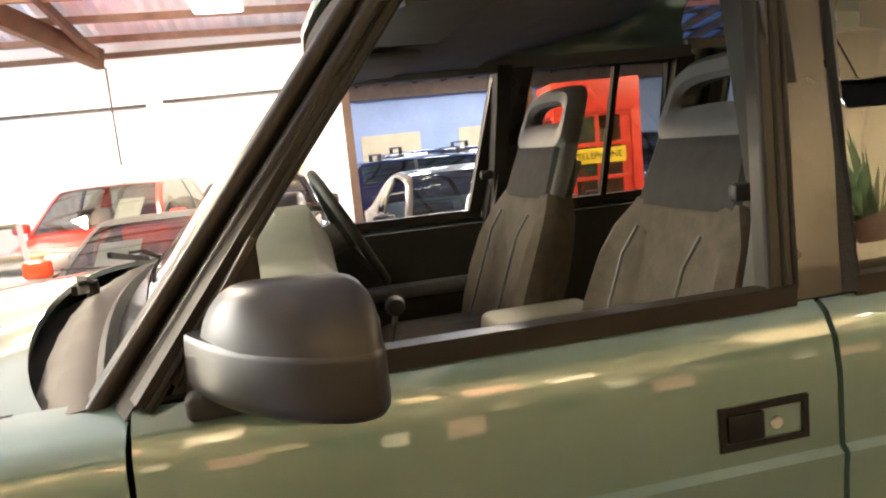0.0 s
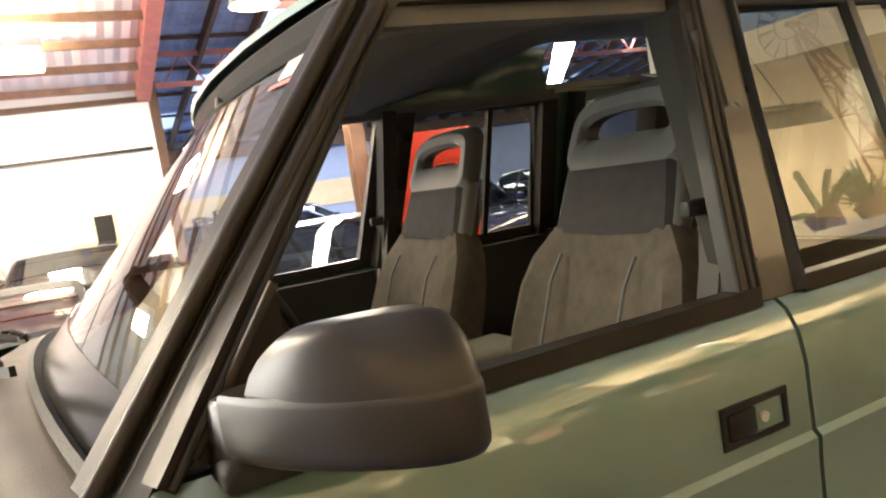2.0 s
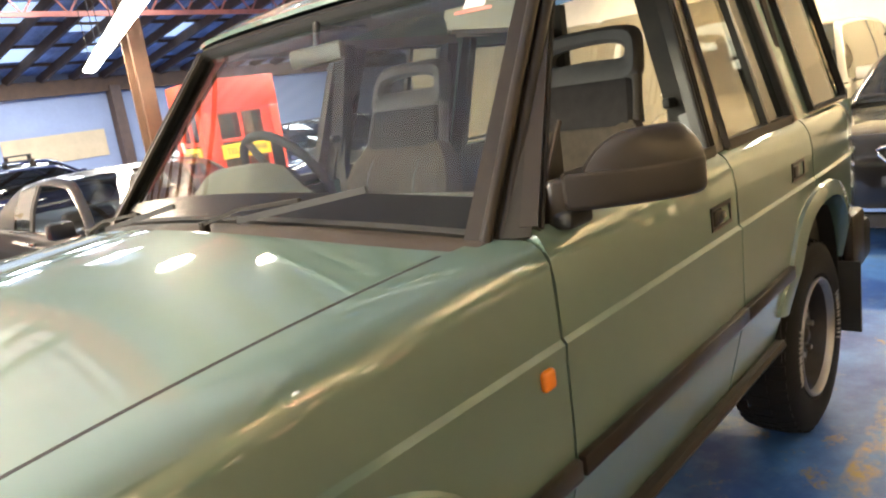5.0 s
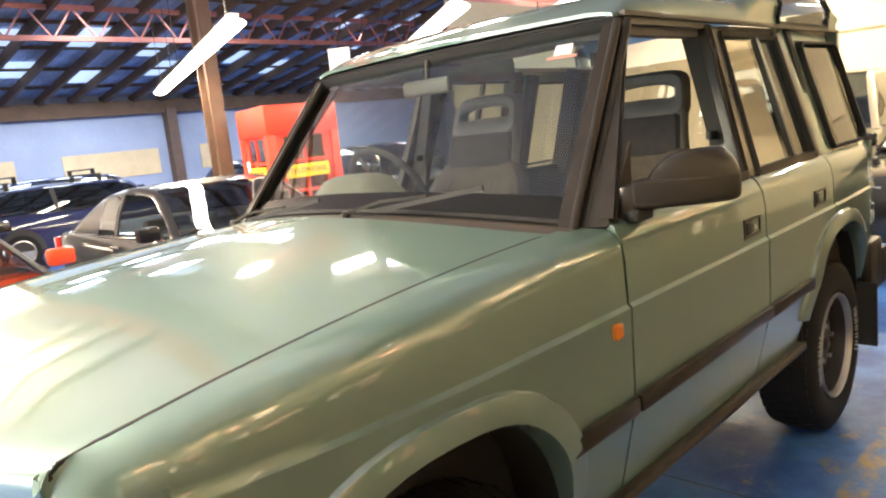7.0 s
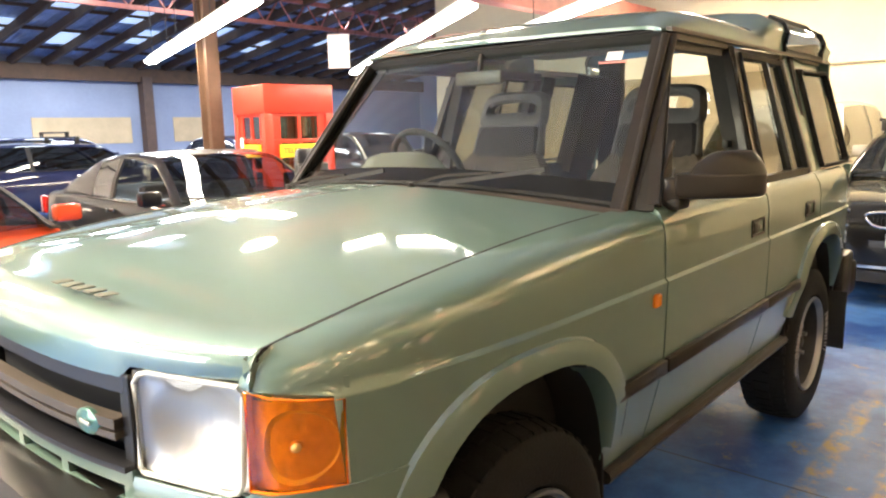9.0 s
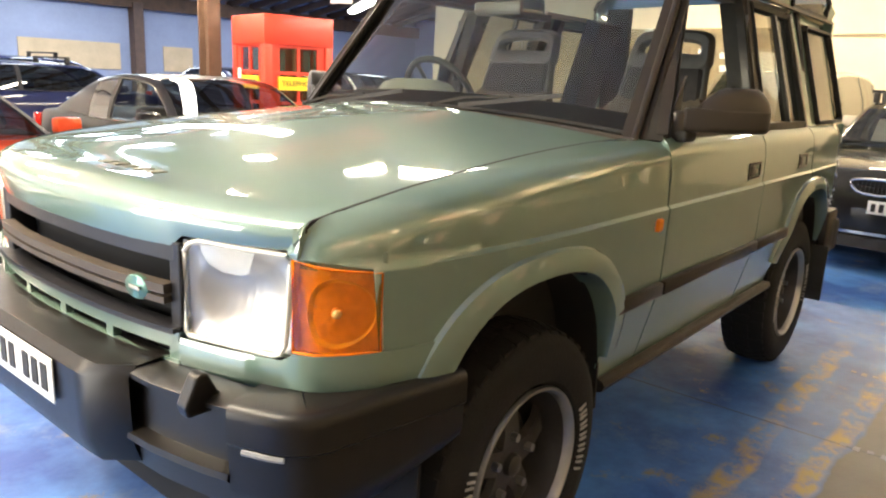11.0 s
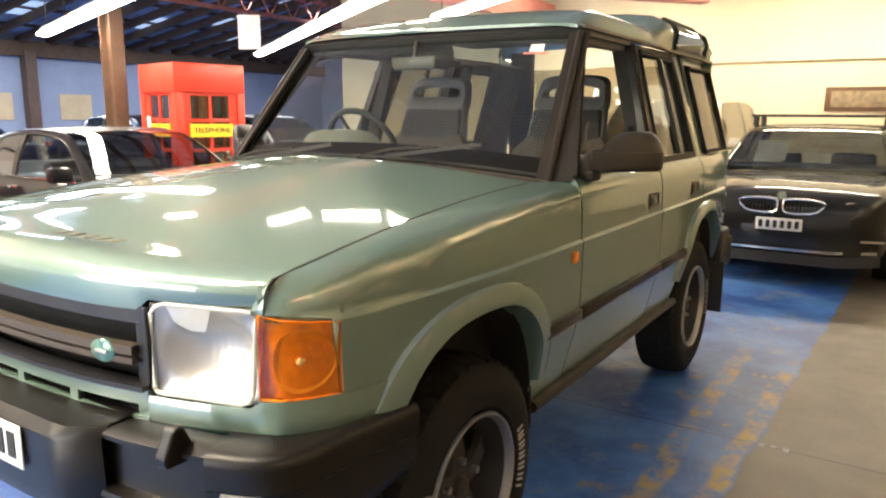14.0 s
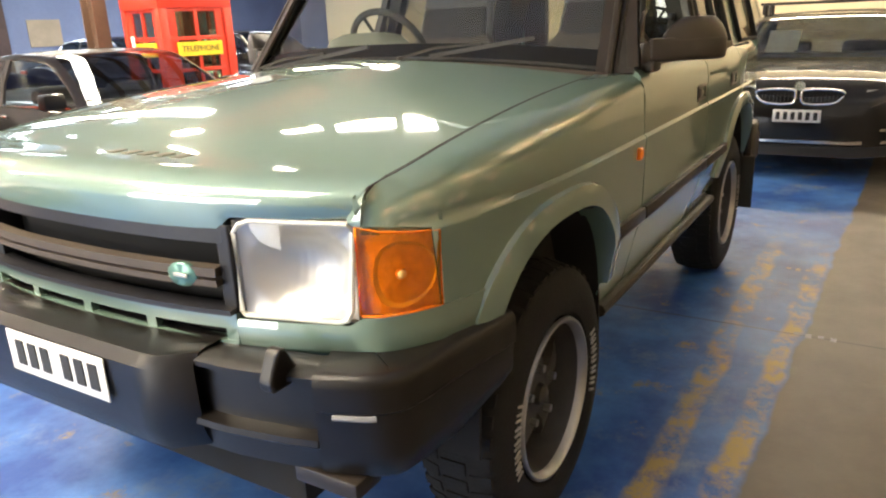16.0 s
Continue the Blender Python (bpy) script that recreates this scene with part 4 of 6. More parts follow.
part("sticker", grid([[screen_point(v, y, 0.003) for y in (-0.83, -0.79, -0.75)] for v in (0.865, 0.895, 0.925)]), mat("white_sticker", (0.75, 0.7, 0.68), 0.5), screen, "small white sticker")
part("sticker", grid([[screen_point(v, y, 0.003) for y in (-0.86, -0.79, -0.72)] for v in (0.845, 0.86)]), mat("red_sticker", (0.55, 0.2, 0.16), 0.5), screen, "red and white sticker")
# wipers
for a, b in (((0.485, -0.10, 1.308), (0.575, -0.52, 1.366)), ((0.505, 0.60, 1.275), (0.50, 0.10, 1.352))):
    a, b = Vector(a), Vector(b)
    w = part("wiper", sweep([a + (b - a) * (0.25 + 0.85 * k / 8) + Vector((-0.004, 0, -0.012)) for k in range(9)], 0.008, 0.014), RUBBER, car, "black windscreen wiper")
    part("arm", sweep([a, a + (b - a) * 0.3 + Vector((-0.012, 0, 0.012)), a + (b - a) * 0.68], 0.014, 0.008), CARDM, w, "flat grey-black wiper arm")
    part("pivot", cyl(a + Vector((0, 0.01, -0.03)), a + Vector((0, 0.01, 0.004)), 0.013, 14), TRIM, w)

# roof, with the step up over the rear seats
def roof_section(x):
    st = lerp([(1.0, 0), (2.06, 0), (2.24, 1), (3.3, 1)], x)
    front = lerp([(1.0, 0.0), (1.08, 0.25), (1.15, 0.55), (1.25, 0.83), (1.4, 0.96), (1.6, 1.0), (4, 1)], x)
    tail = lerp([(0, 1), (3.0, 1), (3.15, 0.9), (3.25, 0.6)], x)
    h = (0.125 + 0.085 * st) * front * tail
    pts = [(0.704, 0.0), (0.704, 0.07), (0.703, 0.24), (0.695, 0.45), (0.675, 0.68), (0.63, 0.86), (0.5, 0.94), (0.3, 0.975), (0.0, 1.0)]
    if st > 0:
        pts = [(yy + (0.02 * st if 0.3 < f < 0.85 else 0), f) for yy, f in pts]
    return [(x, -yy, 1.795 + h * f) for yy, f in pts] + [(x, yy, 1.795 + h * f) for yy, f in reversed(pts[:-1])]


rows = []
for x in [1.06, 1.08, 1.10, 1.13, 1.17, 1.21, 1.25, 1.3, 1.4, 1.6, 1.9, 2.02, 2.06, 2.10, 2.15, 2.20, 2.24, 2.30, 2.40, 2.44, 2.5, 2.6, 2.8, 3.0, 3.06, 3.1, 3.15, 3.2, 3.23]:
    row = []
    for p in roof_section(x):
        b = 0.065 * (1 - (p[1] / 0.704) ** 2) * max(0, (1.45 - x) / 0.4)
        row.append((p[0] - b, p[1], p[2]))
    rows.append(row)
bm = grid(rows)
cut = [f for f in bm.faces if 2.40 < f.calc_center_median().x < 3.06 and 1.8105 < f.calc_center_median().z < 1.975]
bmesh.ops.delete(bm, geom=cut, context="FACES")
roofp = part("roof", bm, PAINT, car, "light green stepped roof", solid=0.012)
rows = []
for y in hs:
    p = screen_point(1.0, y, 0.0)
    rows.append([(p[0] - 0.004, p[1] * 1.0, p[2] + 0.004), (p[0] - 0.008, p[1], p[2] + 0.022), (p[0] + 0.02, p[1], p[2] + 0.03)])
part("screen_header", grid(rows), TRIM, car, "dark windscreen header strip", solid=0.006)
for s in (-1, 1):
    xs = (2.40, 2.44, 2.5, 2.6, 2.8, 3.0, 3.06)
    a = part("roof_side_window", grid([[(v[0], s * abs(v[1]), v[2]) for v in roof_section(x)[1:6]] for x in xs]), GLASS, car, "curved roof side window")
    ring = [roof_section(x)[1] for x in xs] + roof_section(3.06)[2:6] + [roof_section(x)[5] for x in reversed(xs)] + roof_section(2.40)[4:0:-1]
    part("window_rubber", sweep([(v[0], s * (abs(v[1]) + 0.003), v[2]) for v in ring], 0.016, 0.024, caps=False), RUBBER, a)
# rear end
part("tail_panel", box(3.19, 3.215, -0.86, 0.86, 0.55, 1.08), PAINT, car, smooth=False)
part("tail_trim", box(3.16, 3.188, -0.80, 0.80, 0.60, 1.075), CARDM, car, smooth=False)
for s in (-1, 1):
    part("rear_corner", box(3.185, 3.215, min(s * 0.72, s * 0.86), max(s * 0.72, s * 0.86), 1.081, 1.25), PAINT, car, smooth=False)
for y0, y1 in ((-0.72, -0.64), (0.64, 0.72)):
    part("rear_corner", box(3.185, 3.215, y0, y1, 1.25, 1.80), PAINT, car, smooth=False)
part("rear_window", grid([[(3.2, y, z) for z in (1.08, 1.78)] for y in (-0.64, 0.64)]), TINT, car, "rear window")
part("rear_bumper", rbox(3.12, 3.36, -0.90, 0.90, 0.50, 0.70, 0.03), TRIM, car, "black plastic rear bumper")
for s in (-1, 1):
    part("tail_lamp", rbox(3.17, 3.225, min(s * 0.76, s * 0.855), max(s * 0.76, s * 0.855), 0.78, 1.02, 0.01), mat("red_lamp", (0.35, 0.01, 0.01), 0.15, 0, 0.5), car, "red tail lamp")
    part("bumper_end", rbox(2.95, 3.16, min(s * 0.86, s * 0.915), max(s * 0.86, s * 0.915), 0.52, 0.78, 0.02), TRIM, car)

# ---- front face: grille, lamps, valance, bumper
def front_x(y):
    return -0.735 + 0.137 * (abs(y) / 0.766) ** 2.5 if abs(y) < 0.766 else lerp([(0.766, -0.598), (0.80, -0.56), (0.838, -0.49)], abs(y))


def front_grid(y0, y1, z0, z1, out, n=10, rise=0.0):
    return grid([[(front_x(y) - out + rise * (z - z0), y, z) for z in (z0, (z0 + z1) / 2, z1)] for y in [y0 + (y1 - y0) * i / n for i in range(n + 1)]])


grille = part("grille_frame", front_grid(-0.462, 0.462, 1.005, 1.045, 0.0, 16), GREYPL, car, "dark grey plastic grille", solid=0.05)
part("grille_bar", sweep([(front_x(y) + 0.0, y, 0.862) for y in [-0.46 + 0.92 * i / 12 for i in range(13)]], 0.05, 0.012), GREYPL, grille)
for s in (-1, 1):
    part("grille_end", box(-0.70, -0.62, min(s * 0.424, s * 0.463), max(s * 0.424, s * 0.463), 0.85, 1.045), GREYPL, grille, smooth=False, bevel=0.004)
# Near-black sheet that gives the openings between the slats their shade.
part("grille_back_shade", front_grid(-0.44, 0.44, 0.85, 1.02, -0.07, 8), DARK, grille)
for z, w in ((0.945, 0.02), (0.921, 0.014)):
    part("grille_slat", sweep([(front_x(y) - 0.002, y, z) for y in [-0.43 + 0.86 * i / 12 for i in range(13)]], 0.03, w), SCUTTLEBROWN, grille, "brown-black grille slat")
bm = lathe([(0.0, -0.004), (0.03, -0.003), (0.034, 0.0), (0.034, 0.008), (0.0, 0.008)], 28)
bmesh.ops.transform(bm, matrix=pose(-0.732, -0.345, 0.935, 0, 0, -82) @ Matrix.Diagonal((1.15, 1, 0.8, 1)), verts=bm.verts)
emb = part("badge", bm, mat("green_badge", (0.09, 0.2, 0.16), 0.25, 0.5, 0.6), grille, "oval green badge with a plain silver bar")
part("badge_bar", rbox(-0.740, -0.7365, -0.367, -0.325, 0.931, 0.939, 0.001), SILVER, emb)

LENS = pane("lamp_lens", (0.98, 0.98, 0.97), 0.02)
AMBER = mat("amber_lens", (0.9, 0.22, 0.005), 0.08, 0, 1.0, 0.1, 30)
REFL = mat("lamp_reflector", (0.62, 0.6, 0.56), 0.36, 0.8, 0.3, 0.02, 10)


def lamp_bowl(s, ya, yb):
    """Dished reflector with upright flutes, deepest round the bulb."""
    rows = []
    for i in range(57):
        y = ya + (yb - ya) * i / 56
        row = []
        for k in range(15):
            z = 0.852 + 0.199 * k / 14
            u, v = 2 * i / 56 - 1, 2 * k / 14 - 1
            bowl = 0.05 * max(0.0, 1 - (u * u + v * v) / 0.82) ** 0.8
            dish = 0.014 * max(0.0, 1 - u ** 8) * max(0.0, 1 - v ** 8) + bowl
            flute = 0.00022 * math.cos(i * math.pi / 2) * (1 if abs(u) < 0.93 else 0)
            row.append((front_x(y) + 0.012 + dish + flute, s * y, z))
        rows.append(row)
    return grid(rows)


for s in (-1, 1):
    y0, y1 = 0.468, 0.716
    lamp_body = part("headlamp", lamp_bowl(s, y0 + 0.004, y1 - 0.004), REFL, car, "rectangular clear-lens headlamp")
    n = 7
    rows = []
    for i in range(n + 1):
        y = y0 + (y1 - y0) * i / n
        b = 0.012 * (1 - (2 * i / n - 1) ** 2)
        rows.append([(front_x(y) + 0.004 - b * (1 - (2 * k / 6 - 1) ** 2), s * y, 0.849 + 0.206 * k / 6) for k in range(7)])
    part("lens", grid(rows), LENS, lamp_body, "clear headlamp lens")
    ring = [(y0 + 0.008, 0.850), (y1 - 0.04, 0.847), (y1 - 0.022, 0.853), (y1 - 0.012, 0.87), (y1 + 0.001, 1.04), (y1 - 0.008, 1.053), (y0 + 0.04, 1.056), (y0 + 0.016, 1.047), (y0 + 0.002, 1.03), (y0, 0.86), (y0 + 0.008, 0.850)]
    part("lamp_surround", sweep([(front_x(y) + 0.004, s * y, z) for y, z in ring], 0.012, 0.012, 8, caps=False), mat("pale_lamp_rim", (0.62, 0.62, 0.58), 0.25), lamp_body)
    part("lamp_box", grid([[(front_x(y) + dx, s * y, z) for y, z in ((y0, 0.849), (y1, 0.849), (y1, 1.055), (y0, 1.055))] for dx in (0.004, 0.05)], close=True), REFL, lamp_body)
    # wrap-round amber indicator
    pts = [(y, 1.049 - 0.024 * max(0, (y - 0.724) / 0.114)) for y in (0.724, 0.745, 0.766, 0.785, 0.805, 0.825, 0.838)]
    ind = part("indicator", grid([[(front_x(y) - 0.004 * (1 if 0 < k < 6 else 0), s * y, 0.865 + (zt - 0.865) * k / 6) for k in range(7)] for y, zt in pts]), pane("amber_glass", (1.0, 0.55, 0.02), 0.12, 0.11), car, "wrap-round amber indicator lamp")
    part("indicator_reflector", grid([[(front_x(y) + d, s * y, 0.865 + (zt - 0.865) * k / 4) for k in range(5)] for y, zt, d in [(*pts[0], 0.0)] + [(y, zt, 0.012) for y, zt in pts] + [(0.8385, pts[-1][1], 0.0)]]), mat("amber_reflector", (0.8, 0.6, 0.35), 0.5, 0.1, 0, 0.15, 60, 0.5, 60), ind)
    turn = pose(front_x(0.79) + 0.006, s * 0.79, 0.948, 0, 0, -90 - s * 38.7)
    rows = []
    for r, d in ((0.0, 0.034), (0.3, 0.032), (0.55, 0.027), (0.8, 0.018), (0.93, 0.010), (1.0, 0.0035)):
        rows.append([(front_x(0.79 + 0.042 * r * math.cos(q)) + d, s * (0.79 + 0.042 * r * math.cos(q)), 0.946 + 0.07 * r * math.sin(q)) for q in [2 * math.pi * k / 32 for k in range(33)]])
    bm = grid(rows)
    bmesh.ops.remove_doubles(bm, verts=bm.verts, dist=1e-5)
    part("reflector_bowl", bm, mat("bright_lamp_bowl", (0.95, 0.93, 0.85), 0.3, 0.5, 0.3, 0.03, 30), ind, "bright round bowl behind the amber lens")
    bm = lathe([(0.0, -0.012), (0.006, -0.01), (0.011, -0.003), (0.011, 0.006), (0.007, 0.02)], 20)
    bmesh.ops.transform(bm, matrix=turn, verts=bm.verts)
    part("indicator_bulb", bm, mat("bulb_glass", (0.6, 0.36, 0.1), 0.2, 0.0), ind, "small round bulb")
    ring = [(y, 0.865) for y, _ in pts] + list(reversed(pts)) + [(pts[0][0], 0.865)]
    part("indicator_rim", sweep([(front_x(y) - 0.002, s * y, z) for y, z in ring], 0.006, 0.006, 6, caps=False), AMBER, ind)
    # painted strip between indicator and bonnet
    part("lamp_panel", front_grid(s * 0.715, s * 0.838, 1.03, 1.064, -0.012, 8), PAINT, car, solid=0.02)
# painted valance with slots below the grille
part("valance_upper", front_grid(-0.465, 0.465, 0.822, 0.856, 0.012, 16), PAINT, car, "light green strip under the grille", solid=0.03)
part("valance_lower", front_grid(-0.465, 0.465, 0.765, 0.796, 0.014, 16), PAINT, car, solid=0.03)
for k in range(5):
    y = -0.45 + 0.90 * k / 4
    part("valance_rib", front_grid(y - 0.014, y + 0.014, 0.79, 0.83, 0.011, 2), PAINT, car, solid=0.02)
# Near-black sheet behind the valance slots, in place of the shade inside.
part("valance_slot_shade", front_grid(-0.5, 0.5, 0.775, 0.85, -0.03, 8), DARK, car)
for s in (-1, 1):
    yv = [0.467 + (0.838 - 0.467) * i / 14 for i in range(15)]
    rows = [[(front_x(y) - 0.010, s * y, 0.846 if y < 0.715 else 0.863), (front_x(y) - 0.014, s * y, 0.832), (front_x(y) - 0.016, s * (y + 0.006), 0.795), (front_x(y) - 0.004, s * y, 0.775), (front_x(y) + 0.01, s * y, 0.77)] for y in yv]
    rows += [[(x, s * (side_y(x, 0.86) + 0.004), 0.862), (x, s * (side_y(x, 0.82) + 0.008), 0.825), (x, s * (side_y(x, 0.8) + 0.008), 0.795), (x, s * side_y(x, 0.78), 0.775), (x, s * (side_y(x, 0.77) - 0.01), 0.77)] for x in (-0.47, -0.43, -0.36)]
    part("lamp_valance", grid(rows), PAINT, car, "light green panel under the lamps", solid=0.01)
# bumper
def bumper_x(y):
    return lerp([(0.0, -0.83), (0.5, -0.80), (0.65, -0.772), (0.73, -0.748), (0.80, -0.72), (0.84, -0.695)], abs(y))


rows = []
for y in [-0.70 + 1.4 * k / 20 for k in range(21)]:
    x = bumper_x(y)
    rows.append([(x + dx, y, z) for dx, z in ((0.10, 0.788), (0.03, 0.788), (0.012, 0.778), (0.012, 0.768), (0.034, 0.764), (0.034, 0.655), (0.004, 0.648), (0.002, 0.634), (0.02, 0.62), (0.03, 0.565), (0.10, 0.56))])
bumper = part("front_bumper", grid(rows), BUMPER, car, "black plastic front bumper with a stepped face")
CORNERPLAN = [(-0.757, 0.702), (-0.757, 0.7025), (-0.748, 0.73), (-0.734, 0.765), (-0.72, 0.80), (-0.704, 0.826), (-0.682, 0.848), (-0.652, 0.862), (-0.60, 0.871), (-0.50, 0.880), (-0.42, 0.892), (-0.34, 0.906), (-0.295, 0.909), (-0.2945, 0.909)]
for s in (-1, 1):
    rows = []
    for k, (x, y) in enumerate(CORNERPLAN):
        a, b = CORNERPLAN[max(0, k - 1)], CORNERPLAN[min(len(CORNERPLAN) - 1, k + 1)]
        nx, ny = a[1] - b[1], b[0] - a[0]
        nl = math.hypot(nx, ny)
        nx, ny = nx / nl, ny / nl
        inset = 0.05 if k in (0, len(CORNERPLAN) - 1) else 0.0
        lift = lerp([(-0.5, 0.0), (-0.295, 0.06)], x)
        row = []
        for d, z, up in ((0.11, 0.793, 0), (0.024, 0.792, 0), (0.010, 0.788, 0), (0.002, 0.778, 0), (0.0, 0.764, 0), (0.0, 0.716, 0), (0.006, 0.710, 0), (0.006, 0.70, 0.2), (0.009, 0.62, 0.5), (0.014, 0.575, 1), (0.032, 0.557, 1), (0.11, 0.555, 1)):
            d = max(d, inset)
            row.append((x - nx * d, s * (y - ny * d), z + lift * up))
        rows.append(row)
    part("bumper_corner", grid(rows), BUMPER, bumper, "faded black bumper corner")
    part("corner_slot", sweep([(x - 0.002, s * y, 0.707) for x, y in ((-0.745, 0.738), (-0.733, 0.768), (-0.722, 0.797), (-0.71, 0.817))], 0.01, 0.012, 6), mat("pale_slot_plastic", (0.2, 0.2, 0.21), 0.4), bumper, "narrow pale bar in the bumper corner")
    part("overrider", prism([(-0.796, 0.755), (-0.802, 0.778), (-0.776, 0.832), (-0.764, 0.838), (-0.750, 0.834), (-0.728, 0.79), (-0.70, 0.775), (-0.70, 0.755)], "y", s * 0.608, s * 0.642), BUMPER, bumper, "black wedge-shaped bumper overrider", smooth=False, bevel=0.006)
    part("spot_recess", rbox(-0.745, -0.66, min(s * 0.62, s * 0.78), max(s * 0.62, s * 0.78), 0.528, 0.567, 0.006), TRIM, bumper, "grey lower lamp slot")
# raised plate holder in the middle of the bumper
rows = []
for y, out in ((-0.42, 0.0), (-0.36, 0.055), (-0.30, 0.06), (0.30, 0.06), (0.36, 0.055), (0.42, 0.0)):
    x = -0.818 - out + 0.02
    rows.append([(-0.70, y, 0.797), (x + 0.02, y, 0.792), (x, y, 0.768), (x + 0.004, y, 0.62), (x + 0.02, y, 0.575), (-0.70, y, 0.55)])
part("plate_holder", grid(rows), BUMPER, bumper, "black plastic bumper centre", solid=0.0)
plate = part("number_plate", rbox(-0.866, -0.862, -0.216, 0.156, 0.664, 0.768, 0.0015), WHITE, car, "white number plate with black bars")
for k, y in enumerate((0.135, 0.085, 0.035, -0.045, -0.095, -0.145)):
    part("plate_bar", box(-0.8685, -0.8655, y - 0.046, y - 0.014, 0.686, 0.748), INK, plate, smooth=False)
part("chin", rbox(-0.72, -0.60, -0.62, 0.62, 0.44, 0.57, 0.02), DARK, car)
# One black box in place of the chassis parts and the shade among them.
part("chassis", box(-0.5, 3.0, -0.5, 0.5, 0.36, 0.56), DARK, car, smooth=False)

# ---- wheels
WHEELGREY = mat("dark_grey_wheel_paint", (0.055, 0.05, 0.046), 0.4, 0.4, 0, 0.2, 20)
RAISED = mat("raised_white_rubber", (0.42, 0.4, 0.37), 0.7)


def wheel(x, s, steer=0.0):
    w = part("wheel", lathe([(0.235, -0.10), (0.25, -0.118), (0.29, -0.125), (0.335, -0.122), (0.365, -0.108), (0.382, -0.085), (RW, -0.05), (RW, 0.05), (0.382, 0.085), (0.36, 0.11), (0.24, 0.11)], 56), TYRE, car, "off-road tyre with raised white letters on a silver wheel")
    w.matrix_basis = pose(x, s * 0.755, RW, 0, 0, steer + (0 if s < 0 else 180))
    rows = []
    bm = bmesh.new()
    for k in range(44):
        a = 2 * math.pi * k / 44
        for y0, y1, off in ((-0.10, -0.045, 0), (-0.035, 0.035, 0.5), (0.045, 0.10, 0)):
            b = a + off * 2 * math.pi / 44
            vs = []
            for rr in (RW - 0.012, RW + 0.004):
                for aa in (b - 0.045, b + 0.045):
                    for yy in (y0, y1):
                        r2 = rr - (0.012 if abs(yy) > 0.09 else 0)
                        vs.append(bm.verts.new((r2 * math.cos(aa), yy, r2 * math.sin(aa))))
            for f in ((0, 1, 3, 2), (4, 6, 7, 5), (0, 4, 5, 1), (2, 3, 7, 6), (0, 2, 6, 4), (1, 5, 7, 3)):
                bm.faces.new([vs[i] for i in f])
    part("tread", bm, TYRE, w, smooth=False)
    rim = part("rim", lathe([(0.236, -0.112), (0.233, -0.121), (0.226, -0.122), (0.219, -0.115), (0.215, -0.095)], 56), STEEL, w, "silver wheel rim")
    part("rim_well", lathe([(0.215, -0.095), (0.2, -0.03), (0.19, 0.05), (0.0, 0.05)], 48), WHEELGREY, rim)
    bm = bmesh.new()
    for k in range(5):
        a = 2 * math.pi * k / 5 + 0.3
        rows = []
        for r, hw, y in ((0.05, 0.05, -0.055), (0.10, 0.042, -0.058), (0.16, 0.038, -0.045), (0.205, 0.05, -0.03)):
            row = []
            for da, dy in ((-hw, 0.02), (-hw * 0.8, 0), (hw * 0.8, 0), (hw, 0.02)):
                ang = a + da / r
                row.append((r * math.cos(ang), y + dy, r * math.sin(ang)))
            rows.append(row)
        grid(rows, bm)
    part("spokes", bm, WHEELGREY, rim, "five broad spokes", solid=0.01)
    part("hub_cap", lathe([(0.0, -0.082), (0.02, -0.082), (0.03, -0.075), (0.033, -0.058), (0.065, -0.055), (0.07, -0.04)], 24), WHEELGREY, rim)
    for k in range(5):
        a = 2 * math.pi * k / 5 + 0.3
        part("wheel_nut", cyl((0.082 * math.cos(a), -0.055, 0.082 * math.sin(a)), (0.082 * math.cos(a), -0.078, 0.082 * math.sin(a)), 0.012, 6), STEEL, rim)
    part("brake", lathe([(0.0, 0.0), (0.15, 0.0), (0.15, 0.03)], 24), DARK, rim)
    # raised white blocks on the side wall
    w_bar = None
    for start in (2.75, -0.35):
        for k in range(12):
            a = start + (k // 2) * 0.13 + (k % 2) * 0.075
            if w_bar is None:
                w_bar = part("side_wall_bar", rbox(0.262, 0.296, -0.1275, -0.121, -0.0035, 0.0035, 0.001), RAISED, w, smooth=False)
                bar = w_bar
            else:
                bar = new("side_wall_bar", w_bar.data)
                bar.parent = w
            bar.matrix_basis = pose(0, 0, 0, 0, -math.degrees(a), 0)
    return w


for x in (XA, XR):
    for s in (-1, 1):
        wheel(x, s, 0)

# ---- interior
part("cabin_floor", box(0.55, 3.18, -0.80, 0.80, 0.58, 0.62), CARDM, car, smooth=False)
part("bulkhead", box(0.60, 0.66, -0.78, 0.78, 0.6, 1.20), CARDM, car, smooth=False)
part("headlining", grid([[(x, y, 1.785 + 0.05 * (1 - (y / 0.66) ** 2) - (0.03 if x < 1.2 else 0)) for y in [-0.66 + 1.32 * i / 8 for i in range(9)]] for x in (1.12, 1.3, 1.45, 1.6)]), LINING, car, "dark roof lining", solid=0.02)
part("headlining", grid([[(x, y, 1.972 + 0.012 * (1 - (y / 0.6) ** 4)) for y in [-0.6 + 1.2 * i / 8 for i in range(9)]] for x in (2.40, 2.8, 3.16)]), LINING, car, solid=0.012)
part("headlining_step", grid([[(x, y * k, z + 0.035 * (1 - (y / 0.66) ** 2) * (1 - w)) for y in (-0.66, -0.4, -0.2, 0, 0.2, 0.4, 0.66)] for x, z, k, w in ((1.6, 1.788, 1, -0.3), (1.75, 1.815, 1, 0.1), (1.95, 1.858, 1, 0.2), (2.08, 1.885, 1, 0.4), (2.2, 1.95, 0.96, 0.8), (2.40, 1.975, 0.93, 1))]), LINING, car, solid=0.01)
CREAMIN = mat("cream_inner_trim", (0.5, 0.46, 0.36), 0.6)
